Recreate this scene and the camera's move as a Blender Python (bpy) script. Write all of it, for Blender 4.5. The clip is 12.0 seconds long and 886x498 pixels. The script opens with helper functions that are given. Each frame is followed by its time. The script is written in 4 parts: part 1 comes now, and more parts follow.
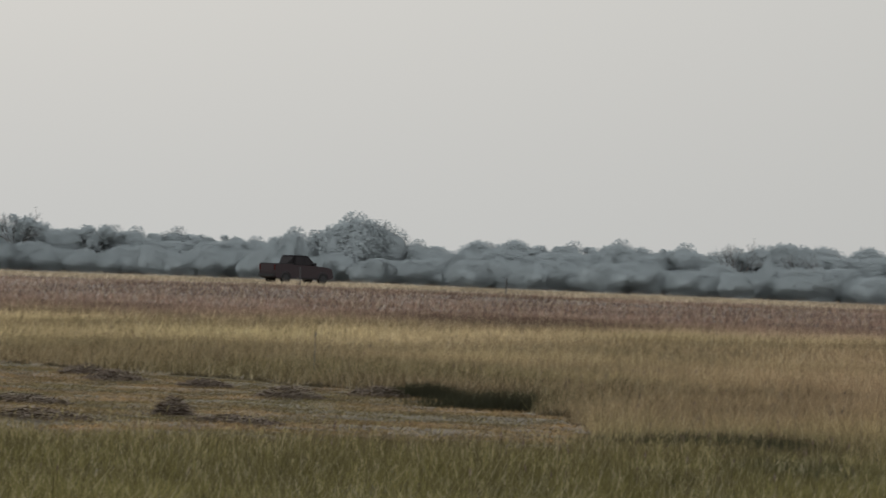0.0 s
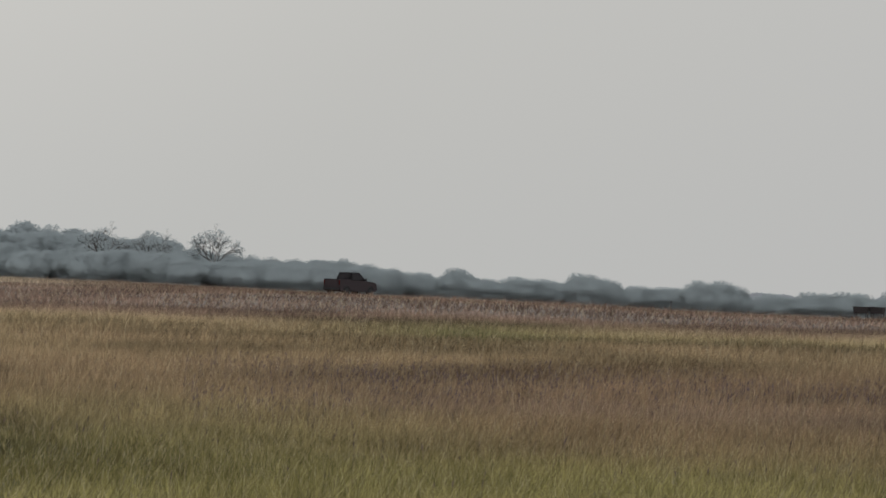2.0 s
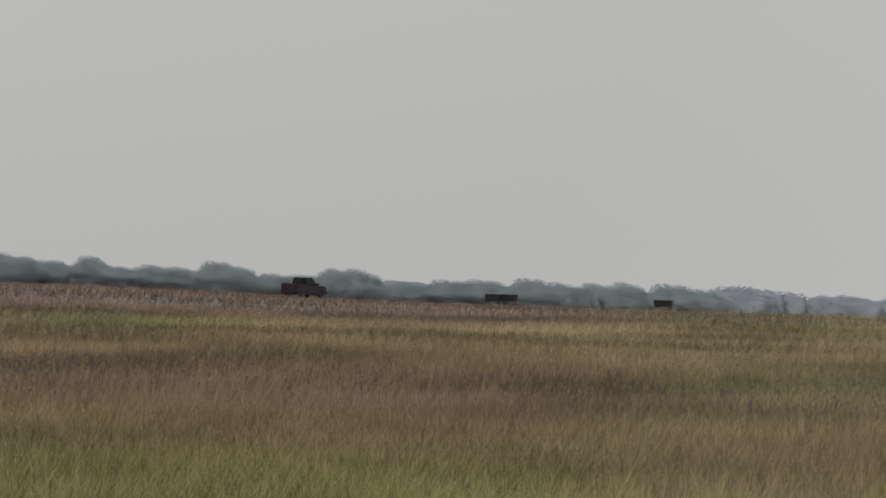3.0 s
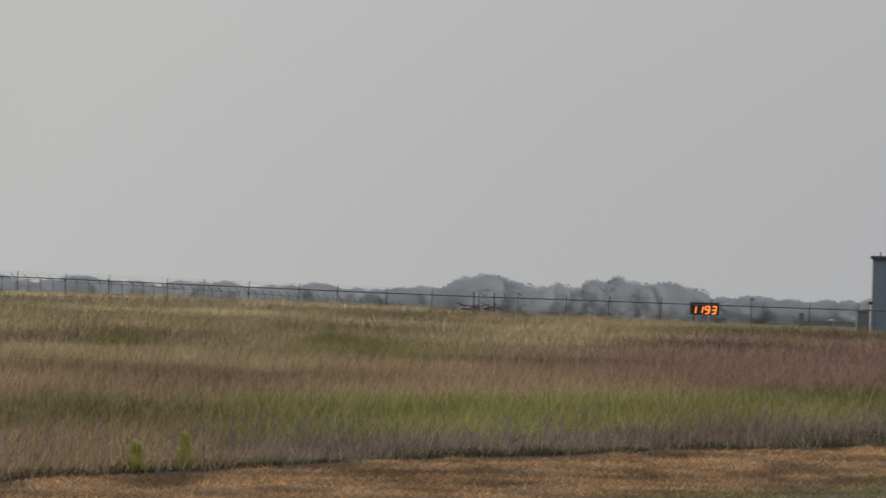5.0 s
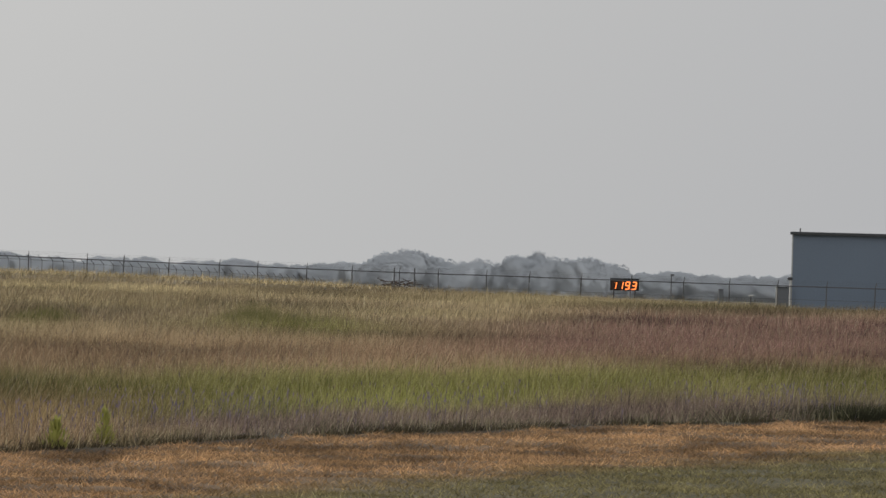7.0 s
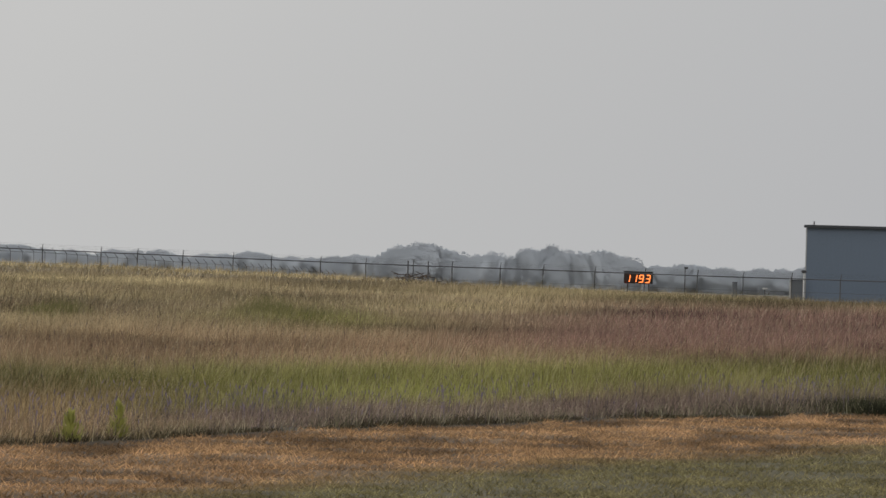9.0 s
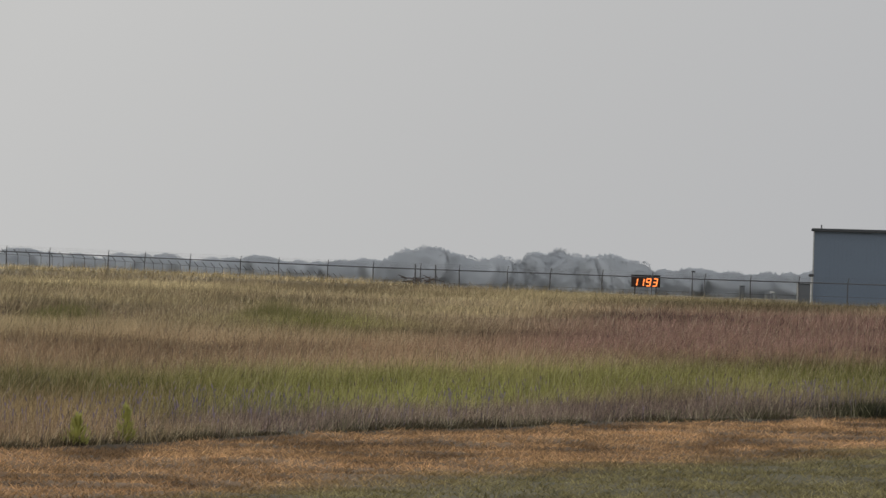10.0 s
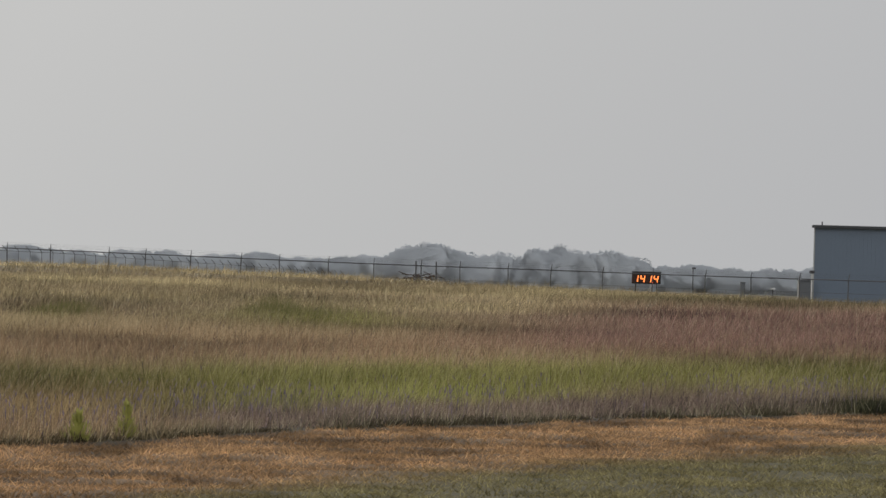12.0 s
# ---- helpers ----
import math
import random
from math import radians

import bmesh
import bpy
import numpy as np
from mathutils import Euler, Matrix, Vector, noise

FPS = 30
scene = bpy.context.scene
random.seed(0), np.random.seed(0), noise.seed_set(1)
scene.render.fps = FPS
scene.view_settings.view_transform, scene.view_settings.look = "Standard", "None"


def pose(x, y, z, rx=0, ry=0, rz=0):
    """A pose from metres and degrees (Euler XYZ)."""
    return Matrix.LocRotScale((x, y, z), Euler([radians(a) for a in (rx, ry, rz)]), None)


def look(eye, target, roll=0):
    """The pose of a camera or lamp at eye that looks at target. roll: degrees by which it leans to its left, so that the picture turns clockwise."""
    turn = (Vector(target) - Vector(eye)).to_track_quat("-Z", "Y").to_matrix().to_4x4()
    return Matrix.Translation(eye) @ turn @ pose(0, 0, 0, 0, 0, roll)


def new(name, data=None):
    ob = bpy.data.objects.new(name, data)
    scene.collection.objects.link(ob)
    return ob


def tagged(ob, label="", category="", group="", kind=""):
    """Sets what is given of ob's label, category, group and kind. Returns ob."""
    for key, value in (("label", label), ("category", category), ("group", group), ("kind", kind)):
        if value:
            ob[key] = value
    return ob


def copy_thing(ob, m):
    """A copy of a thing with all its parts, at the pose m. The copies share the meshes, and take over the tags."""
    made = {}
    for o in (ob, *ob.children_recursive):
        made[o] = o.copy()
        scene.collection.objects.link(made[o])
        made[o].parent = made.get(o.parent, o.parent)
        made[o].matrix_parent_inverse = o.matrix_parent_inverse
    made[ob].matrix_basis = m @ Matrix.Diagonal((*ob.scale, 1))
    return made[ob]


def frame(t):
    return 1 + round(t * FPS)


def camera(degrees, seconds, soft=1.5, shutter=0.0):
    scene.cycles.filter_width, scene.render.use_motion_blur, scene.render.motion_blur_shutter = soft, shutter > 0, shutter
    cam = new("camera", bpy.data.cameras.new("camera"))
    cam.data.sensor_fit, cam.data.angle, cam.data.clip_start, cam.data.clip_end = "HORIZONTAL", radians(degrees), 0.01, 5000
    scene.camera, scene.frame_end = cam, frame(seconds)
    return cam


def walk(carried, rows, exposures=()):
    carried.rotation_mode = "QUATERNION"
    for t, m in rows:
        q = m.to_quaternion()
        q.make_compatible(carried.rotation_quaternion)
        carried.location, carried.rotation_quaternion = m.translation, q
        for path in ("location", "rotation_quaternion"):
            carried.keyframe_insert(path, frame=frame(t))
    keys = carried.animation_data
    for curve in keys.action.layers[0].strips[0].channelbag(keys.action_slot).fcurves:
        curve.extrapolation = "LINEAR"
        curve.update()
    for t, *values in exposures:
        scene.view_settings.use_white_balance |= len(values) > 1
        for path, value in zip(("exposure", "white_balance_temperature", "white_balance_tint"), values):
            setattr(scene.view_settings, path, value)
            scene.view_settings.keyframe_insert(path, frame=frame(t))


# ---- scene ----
# Camera: a long lens held by hand, panned to the right from one spot.
LENS = 7000.0            # focal length in picture units (half width 784)
EYE = 1.70
cam = camera(math.degrees(2 * math.atan(784 / LENS)), 12.0, soft=1.5, shutter=0.09)


def aim(pan, drop, lean):
    """Camera pose from its pan to the right, the horizon's drop below the centre (both in lens units) and its lean."""
    return (pose(0, 0, EYE, 0, 0, -math.degrees(pan / LENS))
            @ pose(0, 0, 0, 90 + math.degrees(math.atan(drop / LENS)), 0, 0) @ pose(0, 0, 0, 0, 0, lean))


PAN = [
    (0.0, -4538, 42, 2.0), (0.1, -4420, 46, 2.0), (0.2, -4305, 48, 2.0), (0.3, -4203, 51, 2.0), (0.5, -4053, 50, 2.0), (1.0, -3690, 52, 2.0),
    (1.5, -3363, 50, 2.0), (2.0, -3049, 47, 2.0), (2.5, -2724, 47, 2.0), (2.7, -2603, 47, 2.0), (3.1, -2320, 48, 1.9), (3.5, -1930, 50, 1.8),
    (3.9, -1510, 51, 1.7), (4.3, -1093, 52, 1.6), (4.5, -844, 50, 1.6), (4.6, -688, 48, 1.6), (4.7, -500, 48, 1.6), (4.8, -335, 49, 1.6),
    (4.9, -214, 48, 1.6), (5.0, -110, 46, 1.6), (5.1, -17, 44, 1.6), (5.2, 47, 42, 1.6), (5.3, 88, 39, 1.6), (5.5, 99, 35, 1.6),
    (6.0, 51.5, 24, 1.6), (6.5, 41, 15, 1.6), (7.0, 32, 7, 1.6), (8.0, 20, -1, 1.6), (9.0, 8, -6, 1.6), (9.5, 0, 0, 1.6),
    (10.0, -5, 0, 1.6), (10.5, -9, -2, 1.6), (11.0, -8, -2, 1.6), (11.5, -15.5, -2, 1.6), (12.0, -6, -6, 1.6)]
walk(cam, [(t, aim(a, d, r)) for t, a, d, r in PAN],
     exposures=[(0.0, 0.0), (1.5, 0.0), (2.5, -0.08), (4.0, -0.2), (4.6, -0.22), (5.1, -0.12), (6.0, -0.02), (12.0, 0.0)])

# Light: low hazy morning sun ahead and to the left, under a pale milky sky.
SUN_AZ, SUN_EL = radians(-50), radians(21)
sun_dir = Vector((math.sin(SUN_AZ) * math.cos(SUN_EL), math.cos(SUN_AZ) * math.cos(SUN_EL), math.sin(SUN_EL)))
world = bpy.data.worlds.new("hazy_sky")
scene.world = world
world.use_nodes = True
wt = world.node_tree
wt.nodes.clear()
w_out = wt.nodes.new("ShaderNodeOutputWorld")
w_sky = wt.nodes.new("ShaderNodeTexSky")
w_sky.sky_type, w_sky.sun_disc = "NISHITA", False
w_sky.sun_elevation, w_sky.sun_rotation = SUN_EL, SUN_AZ
w_sky.dust_density, w_sky.air_density = 6.0, 1.0
w_bg_sky = wt.nodes.new("ShaderNodeBackground")
w_bg_sky.inputs["Strength"].default_value = 0.002
w_bg_haze = wt.nodes.new("ShaderNodeBackground")
w_add = wt.nodes.new("ShaderNodeAddShader")
w_co = wt.nodes.new("ShaderNodeTexCoord")
w_dot = wt.nodes.new("ShaderNodeVectorMath")
w_dot.operation = "DOT_PRODUCT"
w_dot.inputs[1].default_value = sun_dir
w_ramp = wt.nodes.new("ShaderNodeValToRGB")
cr = w_ramp.color_ramp
cr.elements[0].position, cr.elements[0].color = 0.50, (0.455, 0.46, 0.472, 1)
cr.elements[1].position, cr.elements[1].color = 0.985, (0.60, 0.605, 0.595, 1)
for where, glare in ((0.60, (0.490, 0.492, 0.494, 1)), (0.69, (0.540, 0.540, 0.536, 1)), (0.80, (0.495, 0.497, 0.490, 1)), (0.87, (0.502, 0.505, 0.492, 1))):
    cr.elements.new(where).color = glare
# an overcast sky grows brighter towards the zenith
w_sep = wt.nodes.new("ShaderNodeSeparateXYZ")
w_pow = wt.nodes.new("ShaderNodeMath")
w_pow.operation = "POWER"
w_pow.use_clamp = True
w_pow.inputs[1].default_value = 1.6
w_mul = wt.nodes.new("ShaderNodeMath")
w_mul.operation = "MULTIPLY_ADD"
w_mul.inputs[1].default_value, w_mul.inputs[2].default_value = 1.7, 1.0
w_abs = wt.nodes.new("ShaderNodeMath")
w_abs.operation = "MAXIMUM"
w_abs.inputs[1].default_value = 0.0
wt.links.new(w_co.outputs["Generated"], w_sep.inputs[0])
wt.links.new(w_sep.outputs["Z"], w_abs.inputs[0])
wt.links.new(w_abs.outputs[0], w_pow.inputs[0])
wt.links.new(w_pow.outputs[0], w_mul.inputs[0])
wt.links.new(w_mul.outputs[0], w_bg_haze.inputs["Strength"])
wt.links.new(w_co.outputs["Generated"], w_dot.inputs[0])
wt.links.new(w_dot.outputs["Value"], w_ramp.inputs["Fac"])
wt.links.new(w_ramp.outputs["Color"], w_bg_haze.inputs["Color"])
wt.links.new(w_sky.outputs["Color"], w_bg_sky.inputs["Color"])
wt.links.new(w_bg_sky.outputs[0], w_add.inputs[0])
wt.links.new(w_bg_haze.outputs[0], w_add.inputs[1])
wt.links.new(w_add.outputs[0], w_out.inputs["Surface"])

sun_data = bpy.data.lights.new("sun", "SUN")
sun_data.energy, sun_data.angle, sun_data.color = 1.85, radians(9.0), (1.0, 0.89, 0.73)
sun = new("sun", sun_data)
sun.matrix_world = look((0, 0, 0), -sun_dir)
scene.view_settings.exposure = 0.0


# ---- materials ----
def node_material(name, color, rough=0.8, metal=0.0, vary=0.25, size=3.0, fine=40.0, bump=0.2, second=None,
                  translucent=0.0, attribute="", glow=0.0, facing=None, sheen=0.5):
    """Two scales of variation in the colour and a fine bump; coordinates in metres."""
    m = bpy.data.materials.new(name)
    m.use_nodes = True
    nt = m.node_tree
    nt.nodes.clear()
    out = nt.nodes.new("ShaderNodeOutputMaterial")
    geo = nt.nodes.new("ShaderNodeNewGeometry")
    tc = nt.nodes.new("ShaderNodeTexCoord")
    big = nt.nodes.new("ShaderNodeTexNoise")
    big.inputs["Scale"].default_value = size
    big.inputs["Detail"].default_value = 3
    small = nt.nodes.new("ShaderNodeTexNoise")
    small.inputs["Scale"].default_value = fine
    nt.links.new(tc.outputs["Object"], big.inputs["Vector"])
    nt.links.new(tc.outputs["Object"], small.inputs["Vector"])
    mix = nt.nodes.new("ShaderNodeMix")
    mix.data_type = "RGBA"
    if attribute:
        at = nt.nodes.new("ShaderNodeAttribute")
        at.attribute_name = attribute
        nt.links.new(at.outputs["Color"], mix.inputs[6])
        dark = nt.nodes.new("ShaderNodeMix")
        dark.data_type, dark.blend_type = "RGBA", "MULTIPLY"
        dark.inputs[0].default_value = 1.0
        nt.links.new(at.outputs["Color"], dark.inputs[6])
        dark.inputs[7].default_value = (1 - vary, 1 - vary, 1 - vary, 1)
        nt.links.new(dark.outputs[2], mix.inputs[7])
    else:
        b = second or tuple(c * (1 - vary) for c in color)
        mix.inputs[6].default_value = (*color, 1)
        mix.inputs[7].default_value = (*b, 1)
    nt.links.new(big.outputs["Fac"], mix.inputs[0])
    fine_mix = nt.nodes.new("ShaderNodeMix")
    fine_mix.data_type, fine_mix.blend_type = "RGBA", "OVERLAY"
    fine_mix.inputs[0].default_value = vary
    nt.links.new(mix.outputs[2], fine_mix.inputs[6])
    nt.links.new(small.outputs["Fac"], fine_mix.inputs[7])
    bs = nt.nodes.new("ShaderNodeBsdfPrincipled")
    bs.inputs["Roughness"].default_value = rough
    bs.inputs["Metallic"].default_value = metal
    bs.inputs["Specular IOR Level"].default_value = sheen
    nt.links.new(fine_mix.outputs[2], bs.inputs["Base Color"])
    if bump:
        bp = nt.nodes.new("ShaderNodeBump")
        bp.inputs["Strength"].default_value = bump
        bp.inputs["Distance"].default_value = 0.02
        nt.links.new(small.outputs["Fac"], bp.inputs["Height"])
        nt.links.new(bp.outputs[0], bs.inputs["Normal"])
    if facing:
        # one fixed shading normal evens the light over the crowns, as haze would
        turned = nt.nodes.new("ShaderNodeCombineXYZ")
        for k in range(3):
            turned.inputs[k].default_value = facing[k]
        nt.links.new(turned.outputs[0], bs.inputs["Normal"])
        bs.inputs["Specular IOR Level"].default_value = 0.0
    last = bs.outputs[0]
    if glow:
        bs.inputs["Emission Color"].default_value = (*color, 1)
        bs.inputs["Emission Strength"].default_value = glow
    if translucent:
        bs.inputs["Specular IOR Level"].default_value = 0.15
        tr = nt.nodes.new("ShaderNodeBsdfTranslucent")
        nt.links.new(fine_mix.outputs[2], tr.inputs["Color"])
        ms = nt.nodes.new("ShaderNodeMixShader")
        ms.inputs[0].default_value = translucent
        nt.links.new(last, ms.inputs[1])
        nt.links.new(tr.outputs[0], ms.inputs[2])
        last = ms.outputs[0]
    nt.links.new(last, out.inputs["Surface"])
    return m


M_GRASS = node_material("grass_blades", (0.3, 0.25, 0.1), 0.75, vary=0.22, size=0.35, fine=3.0, bump=0, translucent=0.45, attribute="tint")
M_GROUND = node_material("earth_and_stubble", (0.2, 0.16, 0.09), 0.95, vary=0.35, size=0.5, fine=9.0, bump=0.6, attribute="tint")
# thicket leaves: haze is painted into this pale blue-grey base colour
M_LEAF = node_material("thicket_leaves_hazed", (0.48, 0.545, 0.555), 0.95, vary=0.14, size=0.25, fine=2.0, bump=0, facing=(0.28, -0.90, 0.33))
# far leaves: distance haze painted in as a very pale, bluish base colour
M_LEAF_FAR = node_material("far_tree_leaves_hazed", (0.62, 0.655, 0.69), 0.9, vary=0.06, size=0.1, fine=1.0, bump=0, facing=(0.0, -0.97, 0.24))
M_WEED = node_material("weed_leaves", (0.37, 0.37, 0.11), 0.7, vary=0.3, size=6, fine=30, bump=0, translucent=0.4)
M_BARK = node_material("grey_bark", (0.19, 0.18, 0.17), 0.9, vary=0.4, size=2.0, fine=14.0, bump=0.5)
M_PAINT = node_material("maroon_truck_paint", (0.032, 0.018, 0.021), 0.5, vary=0.15, size=1.5, fine=30, bump=0.02)
M_ROOF = node_material("black_roof_paint", (0.012, 0.010, 0.011), 0.7, sheen=0.1, vary=0.15, size=1.5, fine=30, bump=0.02)
M_TUSSOCK = node_material("tussock_blades", (0.21, 0.20, 0.085), 0.8, vary=0.35, size=2.5, fine=20, bump=0, translucent=0.3)
# nearly black blades: shade of the grass front put into the base colour
M_SHADE_TUFT = node_material("shade_dark_grass", (0.05, 0.052, 0.03), 0.9, vary=0.4, size=2.5, fine=20, bump=0, translucent=0.15)
M_GLASS = node_material("tinted_glass", (0.014, 0.011, 0.012), 0.12, sheen=0.2, vary=0.1, bump=0)
M_TYRE = node_material("tyre_rubber", (0.02, 0.02, 0.02), 0.9, vary=0.3, fine=60, bump=0.3)
M_PLASTIC = node_material("black_plastic", (0.025, 0.025, 0.027), 0.6, vary=0.2, bump=0.1)
M_LAMP_RED = node_material("red_lamp_glass", (0.10, 0.012, 0.01), 0.2, vary=0.1, bump=0)
M_LAMP_CLEAR = node_material("clear_lamp_glass", (0.6, 0.62, 0.62), 0.15, vary=0.1, bump=0)
M_STEEL = node_material("galvanised_steel", (0.13, 0.135, 0.14), 0.5, 0.6, vary=0.3, size=2, fine=30, bump=0.1)
M_DARKSTEEL = node_material("weathered_steel", (0.10, 0.10, 0.104), 0.6, 0.4, vary=0.3, size=2, fine=30, bump=0.1)
M_SIDING = node_material("blue_grey_siding", (0.19, 0.237, 0.298), 0.55, 0.1, vary=0.12, size=0.25, fine=8, bump=0.05)
M_TRIM = node_material("dark_roof_trim", (0.07, 0.075, 0.08), 0.5, 0.2, vary=0.2, bump=0.05)
M_PALE = node_material("pale_corner_trim", (0.5, 0.5, 0.48), 0.5, vary=0.15, size=1, bump=0.05)
M_WHITE = node_material("white_paint", (0.75, 0.75, 0.73), 0.5, vary=0.12, size=1, bump=0.05)
M_HEAP = node_material("brown_cut_grass", (0.15, 0.115, 0.085), 0.95, vary=0.45, size=2, fine=14, bump=0)
M_BROWN = node_material("brown_dry_wood", (0.11, 0.085, 0.07), 0.9, vary=0.4, size=1.5, fine=12, bump=0.4)
M_CABINET = node_material("grey_cabinet_paint", (0.14, 0.15, 0.16), 0.6, vary=0.2, size=1, bump=0.1)
M_BOARD = node_material("black_sign_board", (0.02, 0.018, 0.017), 0.7, vary=0.3, size=2, bump=0.05)
M_LED = node_material("lit_orange_segment", (1.0, 0.24, 0.055), 0.5, vary=0.0, bump=0, glow=1.9)
M_LED_OFF = node_material("unlit_segment", (0.025, 0.02, 0.018), 0.6, vary=0.1, bump=0)
M_HAY = node_material("dark_rusted_metal", (0.06, 0.05, 0.05), 0.8, 0.2, vary=0.4, size=2.5, fine=25, bump=0.3)


# ---- helpers of this scene ----
def part(name, bm, material, parent=None, label=""):
    """Links a bmesh as one mesh object, under a thing or a part."""
    me = bpy.data.meshes.new(name)
    bm.normal_update()
    bm.to_mesh(me)
    bm.free()
    me.materials.append(material)
    ob = new(name, me)
    if parent is not None:
        ob.parent = parent
    if label:
        ob["label"] = label
    return ob


def box_bm(sx, sy, sz, at=(0, 0, 0), bevel=0.0, bm=None):
    """A box on its base centre, bevelled."""
    own = bmesh.new()
    bmesh.ops.create_cube(own, size=1)
    bmesh.ops.scale(own, vec=(sx, sy, sz), verts=own.verts)
    if bevel:
        bmesh.ops.bevel(own, geom=own.edges[:], offset=bevel, segments=2, affect="EDGES")
    bmesh.ops.translate(own, vec=(at[0], at[1], at[2] + sz / 2), verts=own.verts)
    if bm is None:
        return own
    me = bpy.data.meshes.new("scratch")
    own.to_mesh(me)
    own.free()
    bm.from_mesh(me)
    bpy.data.meshes.remove(me)
    return bm


def tube_bm(points, radii, sides=6, bm=None):
    """A tapered tube along points, with closed ends."""
    bm = bm or bmesh.new()
    rings = []
    for i, p in enumerate(points):
        p = Vector(p)
        a = Vector(points[max(i - 1, 0)])
        b = Vector(points[min(i + 1, len(points) - 1)])
        q = (b - a).to_track_quat("Z", "Y")
        rings.append([bm.verts.new(p + q @ Vector((radii[i] * math.cos(k * math.tau / sides), radii[i] * math.sin(k * math.tau / sides), 0)))
                      for k in range(sides)])
    for r0, r1 in zip(rings, rings[1:]):
        for k in range(sides):
            bm.faces.new((r0[k], r0[(k + 1) % sides], r1[(k + 1) % sides], r1[k]))
    bm.faces.new(rings[0][::-1])
    bm.faces.new(rings[-1])
    return bm


def profile_bm(pts, width, bevel=0.03, y0=0.0):
    """A closed side outline (x, z) given a width across y, with rounded edges."""
    bm = bmesh.new()
    a = [bm.verts.new((x, y0 - width / 2, z)) for x, z in pts]
    b = [bm.verts.new((x, y0 + width / 2, z)) for x, z in pts]
    bm.faces.new(a)
    bm.faces.new(b[::-1])
    n = len(pts)
    for i in range(n):
        bm.faces.new((a[i], b[i], b[(i + 1) % n], a[(i + 1) % n]))
    bmesh.ops.recalc_face_normals(bm, faces=bm.faces)
    if bevel:
        bmesh.ops.bevel(bm, geom=bm.edges[:], offset=bevel, segments=2, affect="EDGES", clamp_overlap=True)
    return bm


def empty(name, m):
    ob = new(name)
    ob.matrix_basis = m
    return ob


def numpy_mesh(name, verts, faces, tints=None):
    """A mesh from arrays of corners and of triangles or quads, with one tint a corner."""
    me = bpy.data.meshes.new(name)
    n, k = faces.shape
    me.vertices.add(len(verts))
    me.vertices.foreach_set("co", verts.astype(np.float32).ravel())
    me.loops.add(n * k)
    me.loops.foreach_set("vertex_index", faces.astype(np.int32).ravel())
    me.polygons.add(n)
    me.polygons.foreach_set("loop_start", np.arange(0, n * k, k, dtype=np.int32))
    me.update(calc_edges=True)
    if tints is not None:
        at = me.color_attributes.new("tint", "FLOAT_COLOR", "POINT")
        at.data.foreach_set("color", np.c_[tints, np.ones(len(tints))].astype(np.float32).ravel())
    return me


RNG = np.random.default_rng(7)
LATTICE = RNG.random((256, 256))


def value_noise(x, y, size, seed=0):
    """Smooth noise 0 to 1 with features of that size in metres."""
    u, v = np.asarray(x) / size + 31.7 * seed, np.asarray(y) / size + 17.3 * seed
    i, j = np.floor(u).astype(int), np.floor(v).astype(int)
    fu, fv = u - i, v - j
    fu, fv = fu * fu * (3 - 2 * fu), fv * fv * (3 - 2 * fv)
    g = lambda a, b: LATTICE[a % 256, b % 256]
    return (g(i, j) * (1 - fu) + g(i + 1, j) * fu) * (1 - fv) + (g(i, j + 1) * (1 - fu) + g(i + 1, j + 1) * fu) * fv


def ease(x, a, b):
    s = np.clip((np.asarray(x, float) - a) / (b - a), 0, 1)
    return s * s * (3 - 2 * s)


def bearing(x, y):
    """Bearing in lens units and distance from the camera's spot."""
    return np.arctan2(x, y) * LENS, np.hypot(x, y)


def at_bearing(a, d):
    return d * math.sin(a / LENS), d * math.cos(a / LENS)


# ---- the lie of the land ----
def land(x, y):
    """Height of the ground: level near by, then sinking gently towards the runway, the fence and the far woods."""
    a, d = bearing(x, y)
    low = np.interp(a, (-4800, -3540, -2900, -2400, -1900, -1060, -780, 0, 520, 1000), (0.50, 0.08, -0.62, -1.0, -1.15, -1.05, -1.2, -1.65, -1.75, -1.8))
    brow = np.interp(a, (-5000, -2500, -1500, -784, 0, 650), (150, 185, 195, 185, 150, 112))
    foot = np.interp(a, (-3000, -1500), (290, 257))
    fall = np.clip((d - brow) / (foot - brow), 0, 1)
    fall = fall * fall * (3 - 2 * fall)
    far = -9.0 * ease(d, np.interp(a, (-2300, -1400), (370, 280)), 1000) * ease(a, -3300, -1800) - 0.8 * ease(d, 300, 520) * (1 - ease(a, -3300, -1800))
    far = far - 0.02 * np.maximum(d - 1150, 0)
    return (fall * low + far + 0.08 * (value_noise(x, y, 14, 1) - 0.5) * ease(d, 40, 60)
            + 0.25 * (value_noise(x, y, 45, 2) - 0.5) * ease(d, 60, 110) * (1 - ease(d, 230, 257))
            + 0.30 * np.exp(-((d - 195) / 32) ** 2) * ease(a, -2300, -1800) * (1 - ease(a, -300, 350))
            + (0.28 + 0.22 * ease(a, -3800, -3300) * (1 - ease(a, -2900, -2500))) * np.exp(-((d - 205) / 32) ** 2) * ease(a, -3900, -3300) * (1 - ease(a, -2300, -1800))
            + 0.15 * np.exp(-((d - 116) / 20) ** 2) * ease(a, -100, 400))


def mown_edge(a):
    """Distance at which the tall grass begins behind the mown strip."""
    return 38.1 + 0.0077 * (a - 99)


